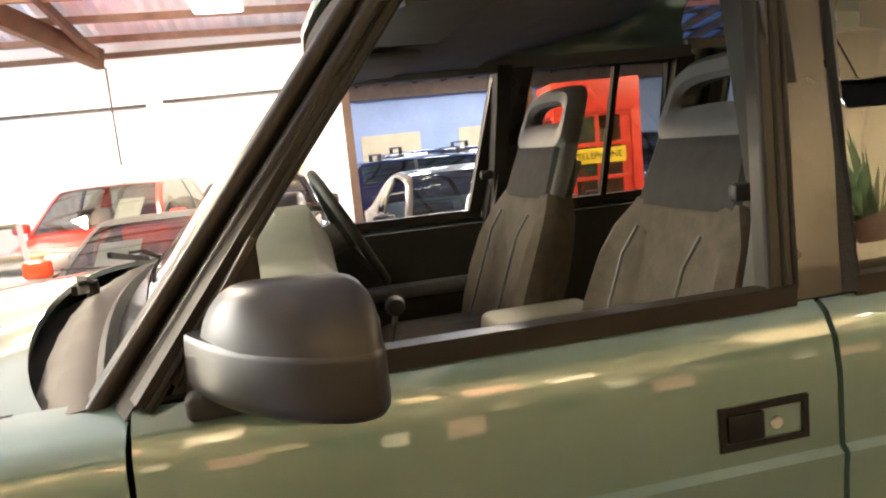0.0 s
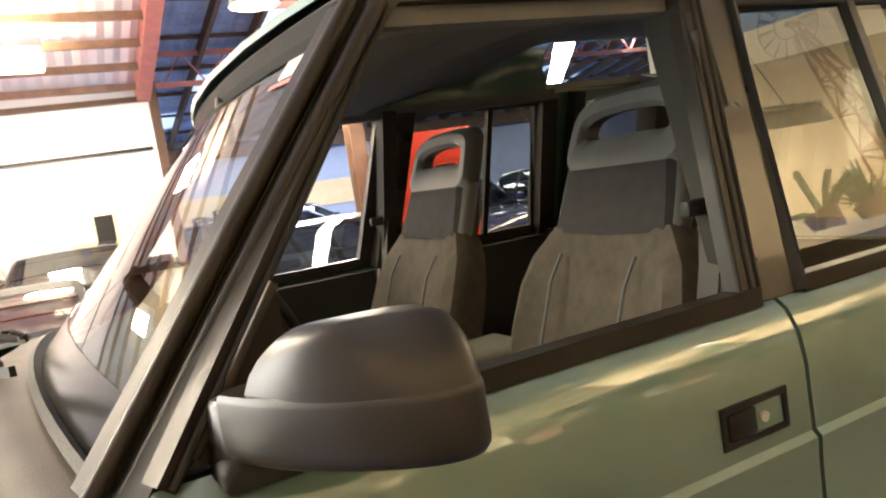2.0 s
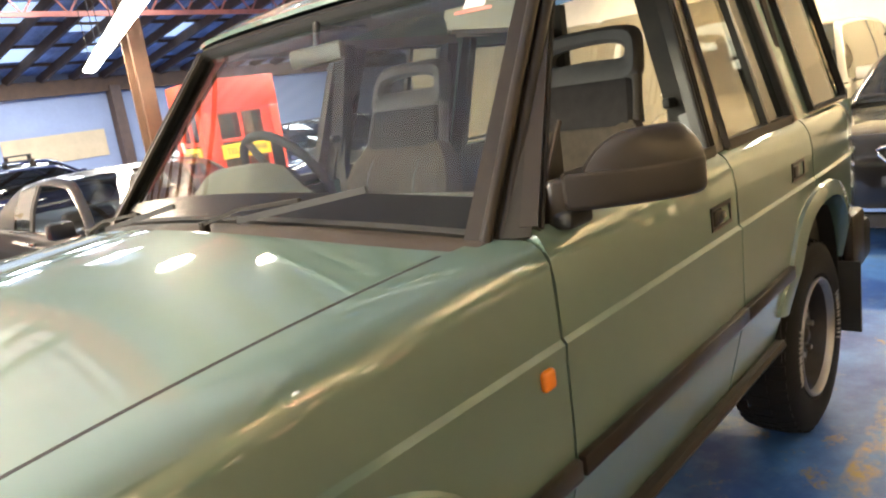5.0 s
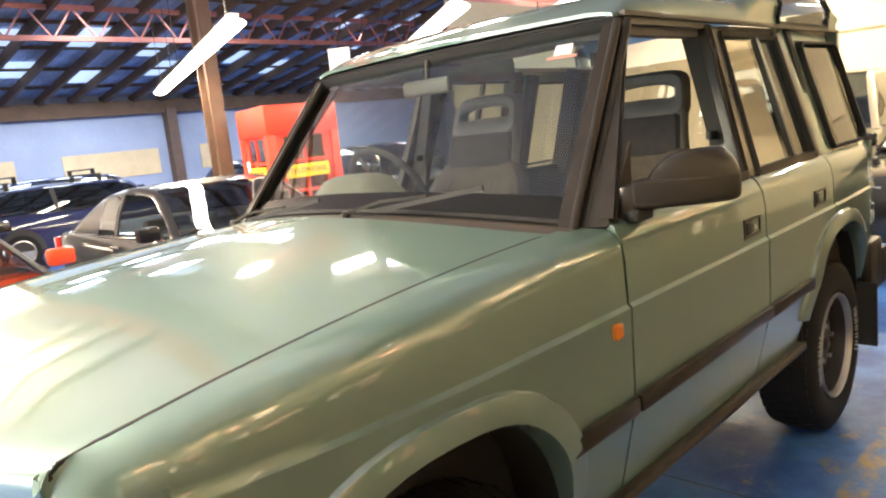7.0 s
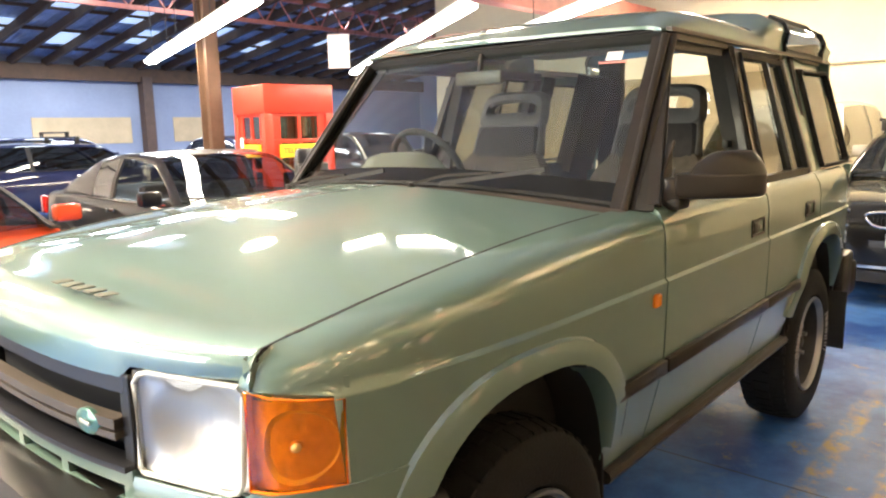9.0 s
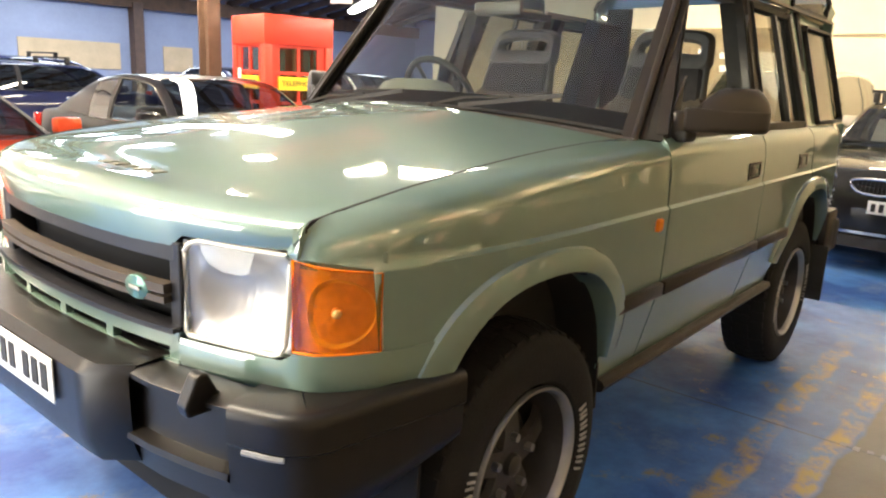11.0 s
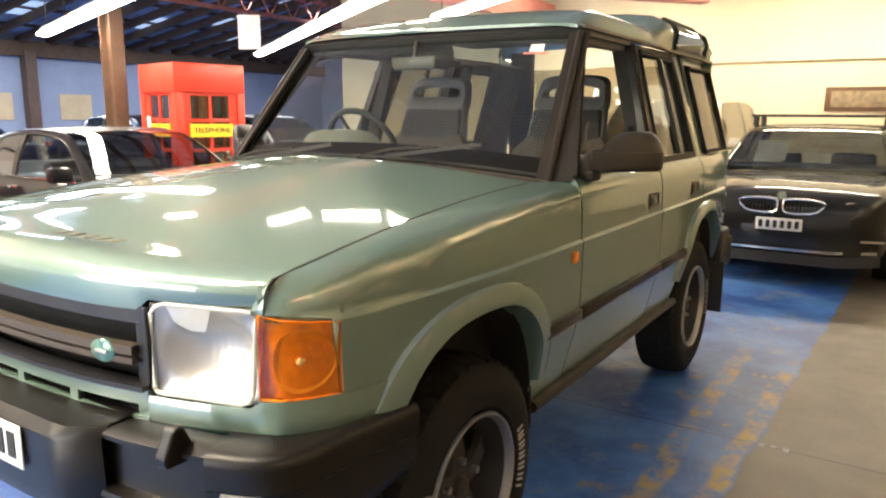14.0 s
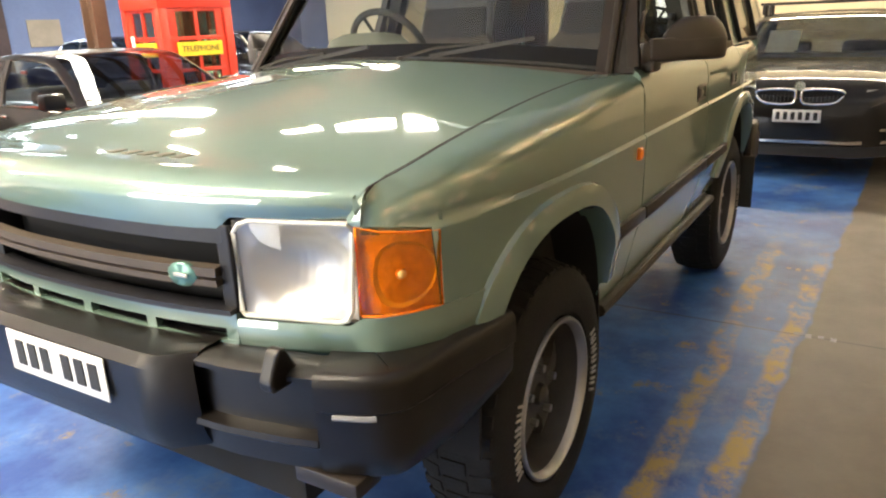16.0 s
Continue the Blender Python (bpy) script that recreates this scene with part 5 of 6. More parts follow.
for s in (-1, 1):
    part("window_trim", sweep([(2.40, s * 0.68, 1.798), (3.08, s * 0.68, 1.798)], 0.03, 0.035), CREAMIN, car, "cream trim under the roof side window")
for s in (-1, 1):
    rows = [[(x, s * (0.80 if z < 1.1 else 0.80 - (z - 1.1) * 0.05), z) for z in (0.62, 0.8, 1.0, 1.2, 1.235)] for x in (0.72, 1.2, 1.60)]
    c = part("door_card", grid(rows), CARDM, car, "dark door trim panel", solid=0.03)
    part("arm_rest", rbox(1.0, 1.55, min(s * 0.72, s * 0.79), max(s * 0.72, s * 0.79), 1.0, 1.05, 0.015), GREYIN, c)
    part("door_card", grid([[(x, s * 0.80, z) for z in (0.62, 1.0, 1.235)] for x in (1.70, 2.36)]), CARDM, car, solid=0.03)
    part("rear_side_trim", grid([[(x, s * 0.80, z) for z in (0.62, 1.0, 1.25)] for x in (2.38, 3.18)]), CARDM, car, solid=0.03)
    for x in (1.66, 2.48):
        part("inner_pillar", sweep([(x, s * 0.80, 1.24), (x + 0.03, s * 0.665, 1.78)], 0.09, 0.05, up=(1, 0, 0)), CARDM, car)
    part("cant_rail", sweep([(1.10, s * 0.66, 1.765), (2.40, s * 0.665, 1.775)], 0.05, 0.04), LINING, car)
    part("seat_belt", sweep([(1.66, s * 0.73, 1.70), (1.66, s * 0.735, 1.40), (1.64, s * 0.74, 1.30), (1.58, s * 0.70, 0.9)], 0.045, 0.004, up=(1, 0, 0)), mat("belt_webbing", (0.07, 0.065, 0.06), 0.8), car, "seat belt hanging at the pillar")
    part("belt_guide", rbox(1.60, 1.69, s * 0.735 - 0.012, s * 0.735 + 0.012, 1.39, 1.42, 0.008), RUBBER, car)
for s in (-1, 1):
    part("rear_pillar_trim", sweep([(3.0, s * (yw(1.2) - 0.10), 1.2), (3.0, s * (yw(1.78) - 0.10), 1.80)], 0.11, 0.30, up=(1, 0, 0)), CARDM, car, "dark rear pillar trim")
    part("tail_side_trim", box(3.13, 3.185, min(s * 0.50, s * 0.66), max(s * 0.50, s * 0.66), 1.08, 1.90), CARDM, car, smooth=False)
# dashboard
rows = []
for y in [-0.76 + 1.52 * i / 20 for i in range(21)]:
    hump = 0.14 * max(0, 1 - ((y - 0.37) / 0.24) ** 4) if abs(y - 0.37) < 0.24 else 0
    b = 0.085 * (1 - (y / 0.76) ** 2)
    rows.append([(0.70 - b, y, 1.235), (0.80 - b * 0.6, y, 1.275), (0.88, y, 1.287 + hump * 0.75), (0.97, y, 1.28 + hump * 0.8), (1.02, y, 1.23 + hump * 0.5), (1.03, y, 1.10), (1.0, y, 0.85)])
part("dashboard", grid(rows), DASHM, car, "grey-green vinyl dashboard with an instrument hood")
part("instrument_face", grid([[(1.015, y, z) for z in (1.17, 1.27)] for y in (0.18, 0.56)]), INK, car)
part("glove_shelf", rbox(0.90, 1.06, -0.62, -0.10, 1.08, 1.12, 0.015), GREYIN, car)
# steering wheel
bm = bmesh.new()
ring = []
m = pose(1.085, 0.37, 1.31, 0, 62, 0)
for k in range(41):
    a = 2 * math.pi * k / 40
    ring.append(m @ Vector((0.19 * math.cos(a), 0.19 * math.sin(a), 0)))
sweep(ring, 0.03, 0.03, 10, bm, up=(1, 0, 0.5), caps=False)
steer = part("steering_wheel", bm, RUBBER, car, "black four-spoke steering wheel")
for a in (25, 155, 205, 335):
    c, d = math.cos(radians(a)), math.sin(radians(a))
    part("spoke", sweep([m @ Vector((0.04 * c, 0.04 * d, -0.02)), m @ Vector((0.185 * c, 0.185 * d, 0))], 0.035, 0.015), RUBBER, steer)
part("steering_boss", cyl(m @ Vector((0, 0, -0.03)), m @ Vector((0, 0, 0.012)), 0.06, 20), RUBBER, steer)
part("steering_column", cyl(m @ Vector((0, 0, -0.03)), m @ Vector((0, 0, -0.22)), 0.045, 16), GREYIN, steer)
# centre console, levers
part("console", rbox(0.95, 1.55, -0.12, 0.12, 0.6, 0.95, 0.03), GREYIN, car, "grey centre console")
part("console_lid", rbox(1.38, 1.68, -0.10, 0.10, 1.0, 1.075, 0.03, 3), mat("olive_grey_vinyl", (0.2, 0.185, 0.145), 0.45), car, "grey padded centre armrest")
part("gear_lever", cyl((1.10, -0.03, 0.95), (1.14, -0.04, 1.13), 0.008, 10), CHROME, car)
part("gear_knob", lathe([(0, -0.03), (0.02, -0.025), (0.026, 0), (0.02, 0.025), (0, 0.03)], 16, 1.14, -0.04, 1.15), RUBBER, car)
# rear-view mirror and visors
part("rear_view_mirror", rbox(0.985, 1.015, -0.10, 0.13, 1.652, 1.708, 0.014), mat("mirror_shell", (0.07, 0.062, 0.05), 0.4), car, "grey rear-view mirror")
part("mirror_stem", cyl((1.02, 0.015, 1.77), (1.0, 0.015, 1.69), 0.012, 10), TRIM, car)
for s in (-1, 1):
    part("sun_visor", rbox(1.12, 1.30, min(s * 0.10, s * 0.60), max(s * 0.10, s * 0.60), 1.755, 1.772, 0.008), LINING, car)


def seat(y, x=1.42):
    sx = part("seat", rbox(x - 0.22, x + 0.30, y - 0.25, y + 0.25, 0.76, 0.96, 0.05, 3), SEAT, car, "grey-brown cloth front seat with a slotted headrest")
    back = lambda z: x + 0.10 + (z - 0.9) * 0.36
    rows = []
    for z, hw, th, b in ((0.90, 0.25, 0.10, 0.03), (1.0, 0.255, 0.10, 0.045), (1.12, 0.255, 0.10, 0.05), (1.22, 0.25, 0.09, 0.045), (1.29, 0.23, 0.085, 0.03), (1.33, 0.20, 0.08, 0.015), (1.36, 0.178, 0.075, 0.005)):
        xx, hw = back(z), hw * 1.14
        rows.append([(xx + th, y - hw + 0.03, z), (xx + 0.02, y - hw, z), (xx - b * 0.6, y - hw + 0.01, z), (xx - b, y - hw + 0.045, z), (xx - b * 0.4, y - hw + 0.09, z), (xx, y - 0.10, z), (xx + 0.004, y, z), (xx, y + 0.10, z),
                     (xx - b * 0.4, y + hw - 0.09, z), (xx - b, y + hw - 0.045, z), (xx - b * 0.6, y + hw - 0.01, z), (xx + 0.02, y + hw, z), (xx + th, y + hw - 0.03, z)])
    part("back_cushion", grid(rows, close=True), SEAT, sx, "grey-brown ribbed cloth back")
    for dy in (-0.13, 0.13):
        part("piping", sweep([(back(z) - 0.014 - (0.03 if z < 1.25 else 0.01), y + dy * 0.98, z) for z in (0.95, 1.05, 1.15, 1.24, 1.30)], 0.008, 0.008, 6), GREYIN, sx)
    rows = []
    for z, hw, th in ((1.345, 0.178, 0.07), (1.36, 0.175, 0.07), (1.42, 0.168, 0.065), (1.475, 0.16, 0.06), (1.49, 0.158, 0.06)):
        xx, hw = back(z), hw * 1.14
        rows.append([(xx + th, y - hw, z), (xx + 0.02, y - hw - 0.004, z), (xx - 0.006, y - hw + 0.02, z), (xx - 0.012, y, z), (xx - 0.006, y + hw - 0.02, z), (xx + 0.02, y + hw + 0.004, z), (xx + th, y + hw, z)])
    part("upper_back", grid(rows, close=True), SEATD, sx, "darker cloth upper back")
    # moulded frame that carries the slotted headrest
    loop = [(-0.168, 1.30), (-0.162, 1.42), (-0.152, 1.52), (-0.145, 1.60), (-0.12, 1.645), (-0.07, 1.665), (0, 1.67), (0.07, 1.665), (0.12, 1.645), (0.145, 1.60), (0.152, 1.52), (0.162, 1.42), (0.168, 1.30)]
    for sg in (-1, 1):
        part("headrest_side", sweep([(back(z) + 0.03, y + sg * a * 1.18, z) for a, z in loop[:3]], 0.025, 0.05, 8, up=(1, 0, 0)), GREYIN, sx)
    n = 40
    outer, inner = [], []
    for k in range(n):
        a = 2 * math.pi * k / n
        c, d = math.cos(a), math.sin(a)
        c2, d2 = math.copysign(abs(c) ** 0.45, c), math.copysign(abs(d) ** 0.45, d)
        z = 1.562 + d2 * 0.10
        outer.append((c2 * (0.207 - (z - 1.46) * 0.14), z))
        inner.append((math.copysign(abs(c) ** 0.4, c) * 0.142, 1.572 + math.copysign(abs(d) ** 0.6, d) * 0.026 + 0.012 * (1 - c2 * c2)))
    rings = []
    for ring, f, dx in ((inner, 0.0, 0.052), (inner, 0.0, 0.012), (inner, 0.25, -0.006), (inner, 0.75, -0.006), (inner, 1.0, 0.014), (inner, 1.0, 0.05)):
        rings.append([(back(zi + (zo - zi) * f) + dx, y + yi + (yo - yi) * f, zi + (zo - zi) * f) for (yi, zi), (yo, zo) in zip(inner, outer)])
    rings.append(rings[0])
    part("headrest", grid(rings, close=True), GREYIN, sx, "grey moulded headrest with a wide slot")
    part("back_shell", grid([[(back(z) + 0.085, y + a * (1.12 if z < 1.3 else 0.84), z) for a in (-0.21, -0.1, 0, 0.1, 0.21)] for z in (0.88, 1.2, 1.32, 1.44)]), GREYIN, sx, solid=0.02)


seat(-0.37, 1.47)
seat(0.37, 1.375)
bench = part("rear_bench", rbox(2.35, 2.5, -0.66, 0.66, 0.75, 1.05, 0.05), SEATD, car, "dark cloth rear bench")

# ---------------------------------------------------------------- the other cars
TAN = mat("tan_leather", (0.42, 0.28, 0.14), 0.6)
CARIN = mat("dark_cabin_trim", (0.025, 0.025, 0.027), 0.7)
CARGLASS = pane("parked_car_glass", (0.36, 0.38, 0.36), 0.0, 0.12)
LAMPCLEAR = mat("clear_lamp", (0.7, 0.7, 0.68), 0.15, 0.6, 0.8)
LAMPRED = mat("red_tail_lamp", (0.4, 0.015, 0.01), 0.15, 0, 0.8)
PAPER = mat("white_paper", (0.85, 0.85, 0.83), 0.7)


def parked_car(label, at, paint, length, width, height, cowl, roof0, roof1, tail, belt=0.92, nose=0.62, bonnet=0.86, deck=0.95, open_top=False, wheels=(0.85, None), kidney=False, bars=False, paper=0, seats=CARIN, name="car", glass=None, window_down=False, top=None):
    """A car that faces -x with its nose at x = 0."""
    glass = glass or CARGLASS
    c = thing(name, label, "car", at, group="parked cars")
    hw = width / 2
    prof = [(0.0, nose - 0.05), (0.04, nose), (0.14, nose + 0.08), (0.45, nose + 0.14), (cowl, bonnet), (cowl + 0.08, belt), ((roof0 + roof1) / 2, belt + 0.02), (tail, deck), (length - 0.12, deck - 0.03), (length - 0.02, deck - 0.12), (length, deck - 0.25)]
    plan = [(0.0, 0.62), (0.06, 0.78), (0.2, 0.90), (0.5, 0.97), (1.0, 1.0), (length - 0.8, 1.0), (length - 0.3, 0.95), (length - 0.08, 0.86), (length, 0.74)]
    xs = [0, 0.03, 0.08, 0.15, 0.25, 0.4, 0.6, 0.8, 1.0, 1.2, cowl, cowl + 0.08, 1.8, 2.2, 2.6, 3.0, 3.3, length - 0.9, length - 0.6, length - 0.35, length - 0.2, length - 0.1, length - 0.04, length]
    rows = []
    for x in sorted(set(round(v, 3) for v in xs)):
        zt, w = lerp(prof, x), lerp(plan, x) * hw
        mid = min(zt - 0.06, 0.66)
        half = [(w * 0.86, 0.22), (w * 0.96, 0.30), (w * 0.985, 0.45), (w, mid - 0.02), (w * 0.992, mid + 0.02), (w * 0.965, zt - 0.045), (w * 0.93, zt - 0.012), (w * 0.86, zt), (w * 0.5, zt + 0.02), (0, zt + 0.028)]
        rows.append([(x, -y, z) for y, z in half] + [(x, y, z) for y, z in reversed(half[:-1])])
    bm = grid(rows)
    bm.verts.ensure_lookup_table()
    n = len(rows[0])
    bm.faces.new(bm.verts[:n])
    bm.faces.new(bm.verts[-n:])
    part("body", bm, paint, c)
    wr = hw - 0.24
    zr = height - 0.03
    top = top or paint
    pts = {}
    for s in (-1, 1):
        pts[s] = dict(a0=(cowl + 0.04, s * (hw - 0.10), belt), a1=(roof0, s * wr, zr), c0=(tail, s * (hw - 0.13), deck), c1=(roof1, s * wr, zr))
    def edge(p, q, k, out=0.0):
        return tuple(a + (b - a) * k for a, b in zip(p, q))
    # upper works: a curved shell whose strips are roof, pillars and panes
    mid = (roof0 + roof1) / 2
    crest = [(cowl, belt - 0.01), (cowl + (roof0 - cowl) * 0.5, belt + (zr - belt) * 0.58), (roof0, zr - 0.005), (mid, height), (roof1, zr - 0.005), (roof1 + (tail - roof1) * 0.55, deck + (zr - deck) * 0.52), (tail, deck - 0.01)]
    def station(x):
        z = max(smooth(crest, x), belt - 0.005)
        k = max(0.0, min(1.0, (z - belt) / (zr - belt)))
        side = (hw - 0.055) + (wr + 0.03 - (hw - 0.055)) * k
        half = [(hw - 0.055, belt - 0.02), (hw - 0.055 + (side - hw + 0.055) * 0.45 + 0.012 * k, belt + (z - 0.05 - belt) * 0.5), (side, max(belt - 0.01, z - 0.055)), (side - 0.025, max(belt - 0.006, z - 0.022)), (side - 0.075, max(belt - 0.004, z - 0.008)), (side * 0.55, z + 0.004), (0, z + 0.008)]
        nose_in = 0.10 * max(0.0, 1 - max(0.0, x - cowl) / (roof0 - cowl + 0.15))
        return [(x - nose_in * (1 - (y / (hw - 0.05)) ** 2), y, zz) for y, zz in half]
    def strip(x0, x1, i, j, s, n):
        return [[(p[0], s * p[1], p[2]) for p in station(x0 + (x1 - x0) * k / n)[i:j + 1]] for k in range(n + 1)]
    def across(x0, x1, n):
        rows = []
        for k in range(n + 1):
            h = station(x0 + (x1 - x0) * k / n)[4:]
            rows.append([(p[0], -p[1], p[2]) for p in h] + [p for p in reversed(h[:-1])])
        return rows
    xb = mid + 0.05
    for s in (-1, 1):
        d = pts[s]
        if not open_top:
            part("roof_rail", grid(strip(cowl, tail, 2, 4, s, 36)), top, c, solid=0.02)
            part("rear_pillar", grid(strip(roof1 + 0.05, tail, 0, 2, s, 8)), top, c, solid=0.02)
            part("centre_pillar", grid(strip(xb, xb + 0.07, 0, 2, s, 2)), CARIN, c, solid=0.02)
            if not window_down:
                part("side_window", grid(strip(cowl + 0.12, xb, 0, 2, s, 10)), glass, c)
            part("side_window", grid(strip(xb + 0.07, roof1 + 0.05, 0, 2, s, 8)), glass, c)
            part("belt_trim", sweep([(x, s * (hw - 0.045), belt + 0.005) for x in (cowl + 0.12, mid, roof1 + 0.1)], 0.016, 0.014), CHROME if window_down else TRIM, c)
        else:
            part("pillar", sweep([d["a0"], d["a1"]], 0.04, 0.04), paint, c)
        part("door_mirror", rbox(cowl + 0.12, cowl + 0.24, min(s * (hw - 0.03), s * (hw + 0.16)), max(s * (hw - 0.03), s * (hw + 0.16)), belt + 0.0, belt + 0.13, 0.03), paint, c)
        part("door_handle", rbox(cowl + 1.0, cowl + 1.16, min(s * (hw - 0.015), s * (hw + 0.012)), max(s * (hw - 0.015), s * (hw + 0.012)), 0.78, 0.81, 0.006), CHROME, c)
        part("headlamp", grid([[(lerp([(0.62, 0.16), (0.9, 0.34)], y / hw) - 0.1, s * y, nose + 0.02 + (0.02 if k else -0.10)) for k in (0, 1)] for y in (hw * 0.55, hw * 0.68, hw * 0.82, hw * 0.9)]), LAMPCLEAR, c, solid=0.04)
        part("tail_lamp", rbox(length - 0.16, length + 0.005, min(s * hw * 0.62, s * hw * 0.9), max(s * hw * 0.62, s * hw * 0.9), deck - 0.28, deck - 0.08, 0.02), LAMPRED, c)
        part("seat", rbox(cowl + 0.95, cowl + 1.1, min(s * 0.15, s * 0.6), max(s * 0.15, s * 0.6), 0.5, height - 0.32, 0.05), seats, c)
        for x in (wheels[0], wheels[1] or length - 0.8):
            w = part("wheel", lathe([(0.2, -0.09), (0.24, -0.105), (0.29, -0.1), (0.315, -0.06), (0.315, 0.08), (0.2, 0.09)], 32), TYRE, c)
            w.matrix_basis = pose(x, s * (hw - 0.10), 0.315, 0, 0, 0 if s < 0 else 180)
            part("rim", lathe([(0.205, -0.1), (0.19, -0.105), (0.18, -0.07), (0.08, -0.075), (0.04, -0.085), (0.0, -0.085)], 24), STEEL, w)
            # Flat dark half disc on the closed body stands for the shaded wheel well.
            arc = [[(x + r * math.cos(a), s * (hw - 0.012 + o), 0.33 + r * math.sin(a)) for r, o in ((0.0, 0.0), (0.37, 0.016))] for a in [math.pi * k / 12 for k in range(13)]]
            part("wheel_well_shade", grid(arc), CARIN, c)
    a, b = pts[-1], pts[1]
    if not open_top:
        part("windscreen", grid(across(cowl, roof0, 10)), glass, c, "curved windscreen")
        part("rear_window", grid(across(roof1, tail, 8)), glass, c)
        part("roof", grid(across(roof0, roof1, 8)), top, c, solid=0.02)
        for k in (-0.3, 0.3):
            part("wiper", sweep([(cowl + 0.0, k * hw, belt + 0.03), (cowl + 0.03, (k + 0.55) * hw, belt + 0.06)], 0.012, 0.014), CARIN, c)
    else:
        part("windscreen", grid([[(p[0] - 0.10 * (1 - (2 * k / 6 - 1) ** 2), p[1], p[2]) for p in (edge(a["a0"], b["a0"], k / 6), edge(a["a1"], b["a1"], k / 6))] for k in range(7)]), glass, c, "curved windscreen")
        part("screen_header", sweep([a["a1"], b["a1"]], 0.04, 0.04), CHROME, c)
    part("dash", rbox(cowl + 0.10, cowl + 0.45, -hw + 0.16, hw - 0.16, belt - 0.25, belt + 0.03, 0.04), CARIN, c)
    part("cabin", box(cowl + 0.3, tail, -hw + 0.12, hw - 0.12, 0.35, belt - 0.12), CARIN, c, smooth=False)
    if kidney:
        for s in (-1, 1):
            ring = [(s * (0.02 + dy), nose + dz) for dy, dz in ((0.0, -0.02), (0.004, 0.03), (0.025, 0.045), (0.10, 0.05), (0.22, 0.046), (0.30, 0.034), (0.325, 0.015), (0.315, -0.012), (0.27, -0.055), (0.22, -0.072), (0.10, -0.078), (0.03, -0.07), (0.006, -0.05), (0.0, -0.02))]
            g = part("grille", sweep([(-0.03 + abs(y) * 0.1, y, z) for y, z in ring], 0.03, 0.024, 8, caps=False), CHROME, c, "chrome-ringed wide grille half")
            # Black backing supplies the shade inside the grille ring.
            part("grille_back_shade", grid([[(-0.005 + abs(y) * 0.1, y, z) for y, z in ring[:-1]], [(0.012, s * 0.18, nose - 0.01)] * 13]), INK, g)
            for k in range(9):
                y = s * (0.05 + k * 0.03)
                part("grille_slat", sweep([(-0.02 + abs(y) * 0.1, y, nose + 0.042), (-0.02 + abs(y) * 0.1, y, nose - 0.066)], 0.006, 0.012, up=(1, 0, 0)), INK, g)
        part("badge", cyl((0.0, 0, nose + 0.076), (0.04, 0, nose + 0.07), 0.04, 20), CHROME, c, "round badge with plain quarters")
        part("lower_trim", sweep([(0.10, -0.75, 0.34), (-0.03, -0.4, 0.33), (-0.03, 0.4, 0.33), (0.10, 0.75, 0.34)], 0.02, 0.025), CHROME, c)
        part("lower_trim", sweep([(0.10, -0.8, 0.44), (0.02, -0.55, 0.44)], 0.02, 0.02), CHROME, c)
    else:
        part("grille", rbox(-0.01, 0.06, -hw * 0.42, hw * 0.42, nose - 0.16, nose - 0.03, 0.015), INK, c)
    part("bumper_lip", sweep([(0.12, -hw * 0.86, 0.27), (-0.01, -hw * 0.5, 0.25), (-0.01, hw * 0.5, 0.25), (0.12, hw * 0.86, 0.27)], 0.05, 0.09), CARIN, c)
    p = part("number_plate", rbox(-0.045, -0.03, -0.186, 0.186, nose - 0.225, nose - 0.12, 0.003), WHITE, c, "white number plate with dark bars")
    for k in range(6):
        part("plate_bar", box(-0.0475, -0.044, -0.145 + k * 0.058 - 0.016, -0.145 + k * 0.058 + 0.016, nose - 0.205, nose - 0.14), INK, p, smooth=False)
    if bars:
        for x in (roof0 + 0.3, roof1 - 0.3):
            r = part("roof_bar", sweep([(x, -wr - 0.05, height + 0.09), (x, wr + 0.05, height + 0.09)], 0.06, 0.03), TRIM, c, "black roof bar")
            for s in (-1, 1):
                part("bar_foot", rbox(x - 0.04, x + 0.04, s * wr - 0.03, s * wr + 0.03, height - 0.03, height + 0.08, 0.015), TRIM, r)
    if paper:
        y0 = paper * 0.35
        q = [edge(a["a0"], a["a1"], k) for k in (0.12, 0.62)]
        part("price_card", grid([[(z[0] - 0.085, y, z[2]) for z in q] for y in (y0 - 0.15, y0 + 0.15)]), PAPER, c, "white paper card behind the windscreen", solid=0.003)
    return c


def car_paint(name, color, metal=0.0):
    return mat(name, color, 0.5, metal, 1.0, 0.04, 2.0, spec=0.1)


BLACKP = car_paint("black_car_paint", (0.012, 0.011, 0.011))
REDP = car_paint("red_car_paint", (0.55, 0.03, 0.02))
ORANGEP = car_paint("orange_red_car_paint", (0.62, 0.07, 0.02))
DARKP = mat("near_black_car_paint", (0.01, 0.01, 0.013), 0.4, 0, 0.5, 0.1, 2.0, spec=0.1)
NAVYP = car_paint("dark_blue_car_paint", (0.015, 0.02, 0.07), 0.2)
SILVERP = car_paint("silver_car_paint", (0.45, 0.45, 0.45), 0.6)
BEIGEP = car_paint("pale_gold_car_paint", (0.42, 0.38, 0.30), 0.4)
parked_car("black saloon with twin chrome grille rings and roof bars", pose(5.2, -0.93, 0), BLACKP, 4.5, 1.8, 1.39, 1.45, 2.1, 3.2, 3.8, 0.95, 0.72, 0.90, 1.0, kidney=True, bars=True, paper=1)
parked_car("pale gold off-road estate parked by the cream wall", pose(6.45, 0.95, 0), BEIGEP, 4.2, 1.8, 1.72, 1.25, 1.75, 3.7, 4.05, 1.08, 0.85, 1.05, 1.08)
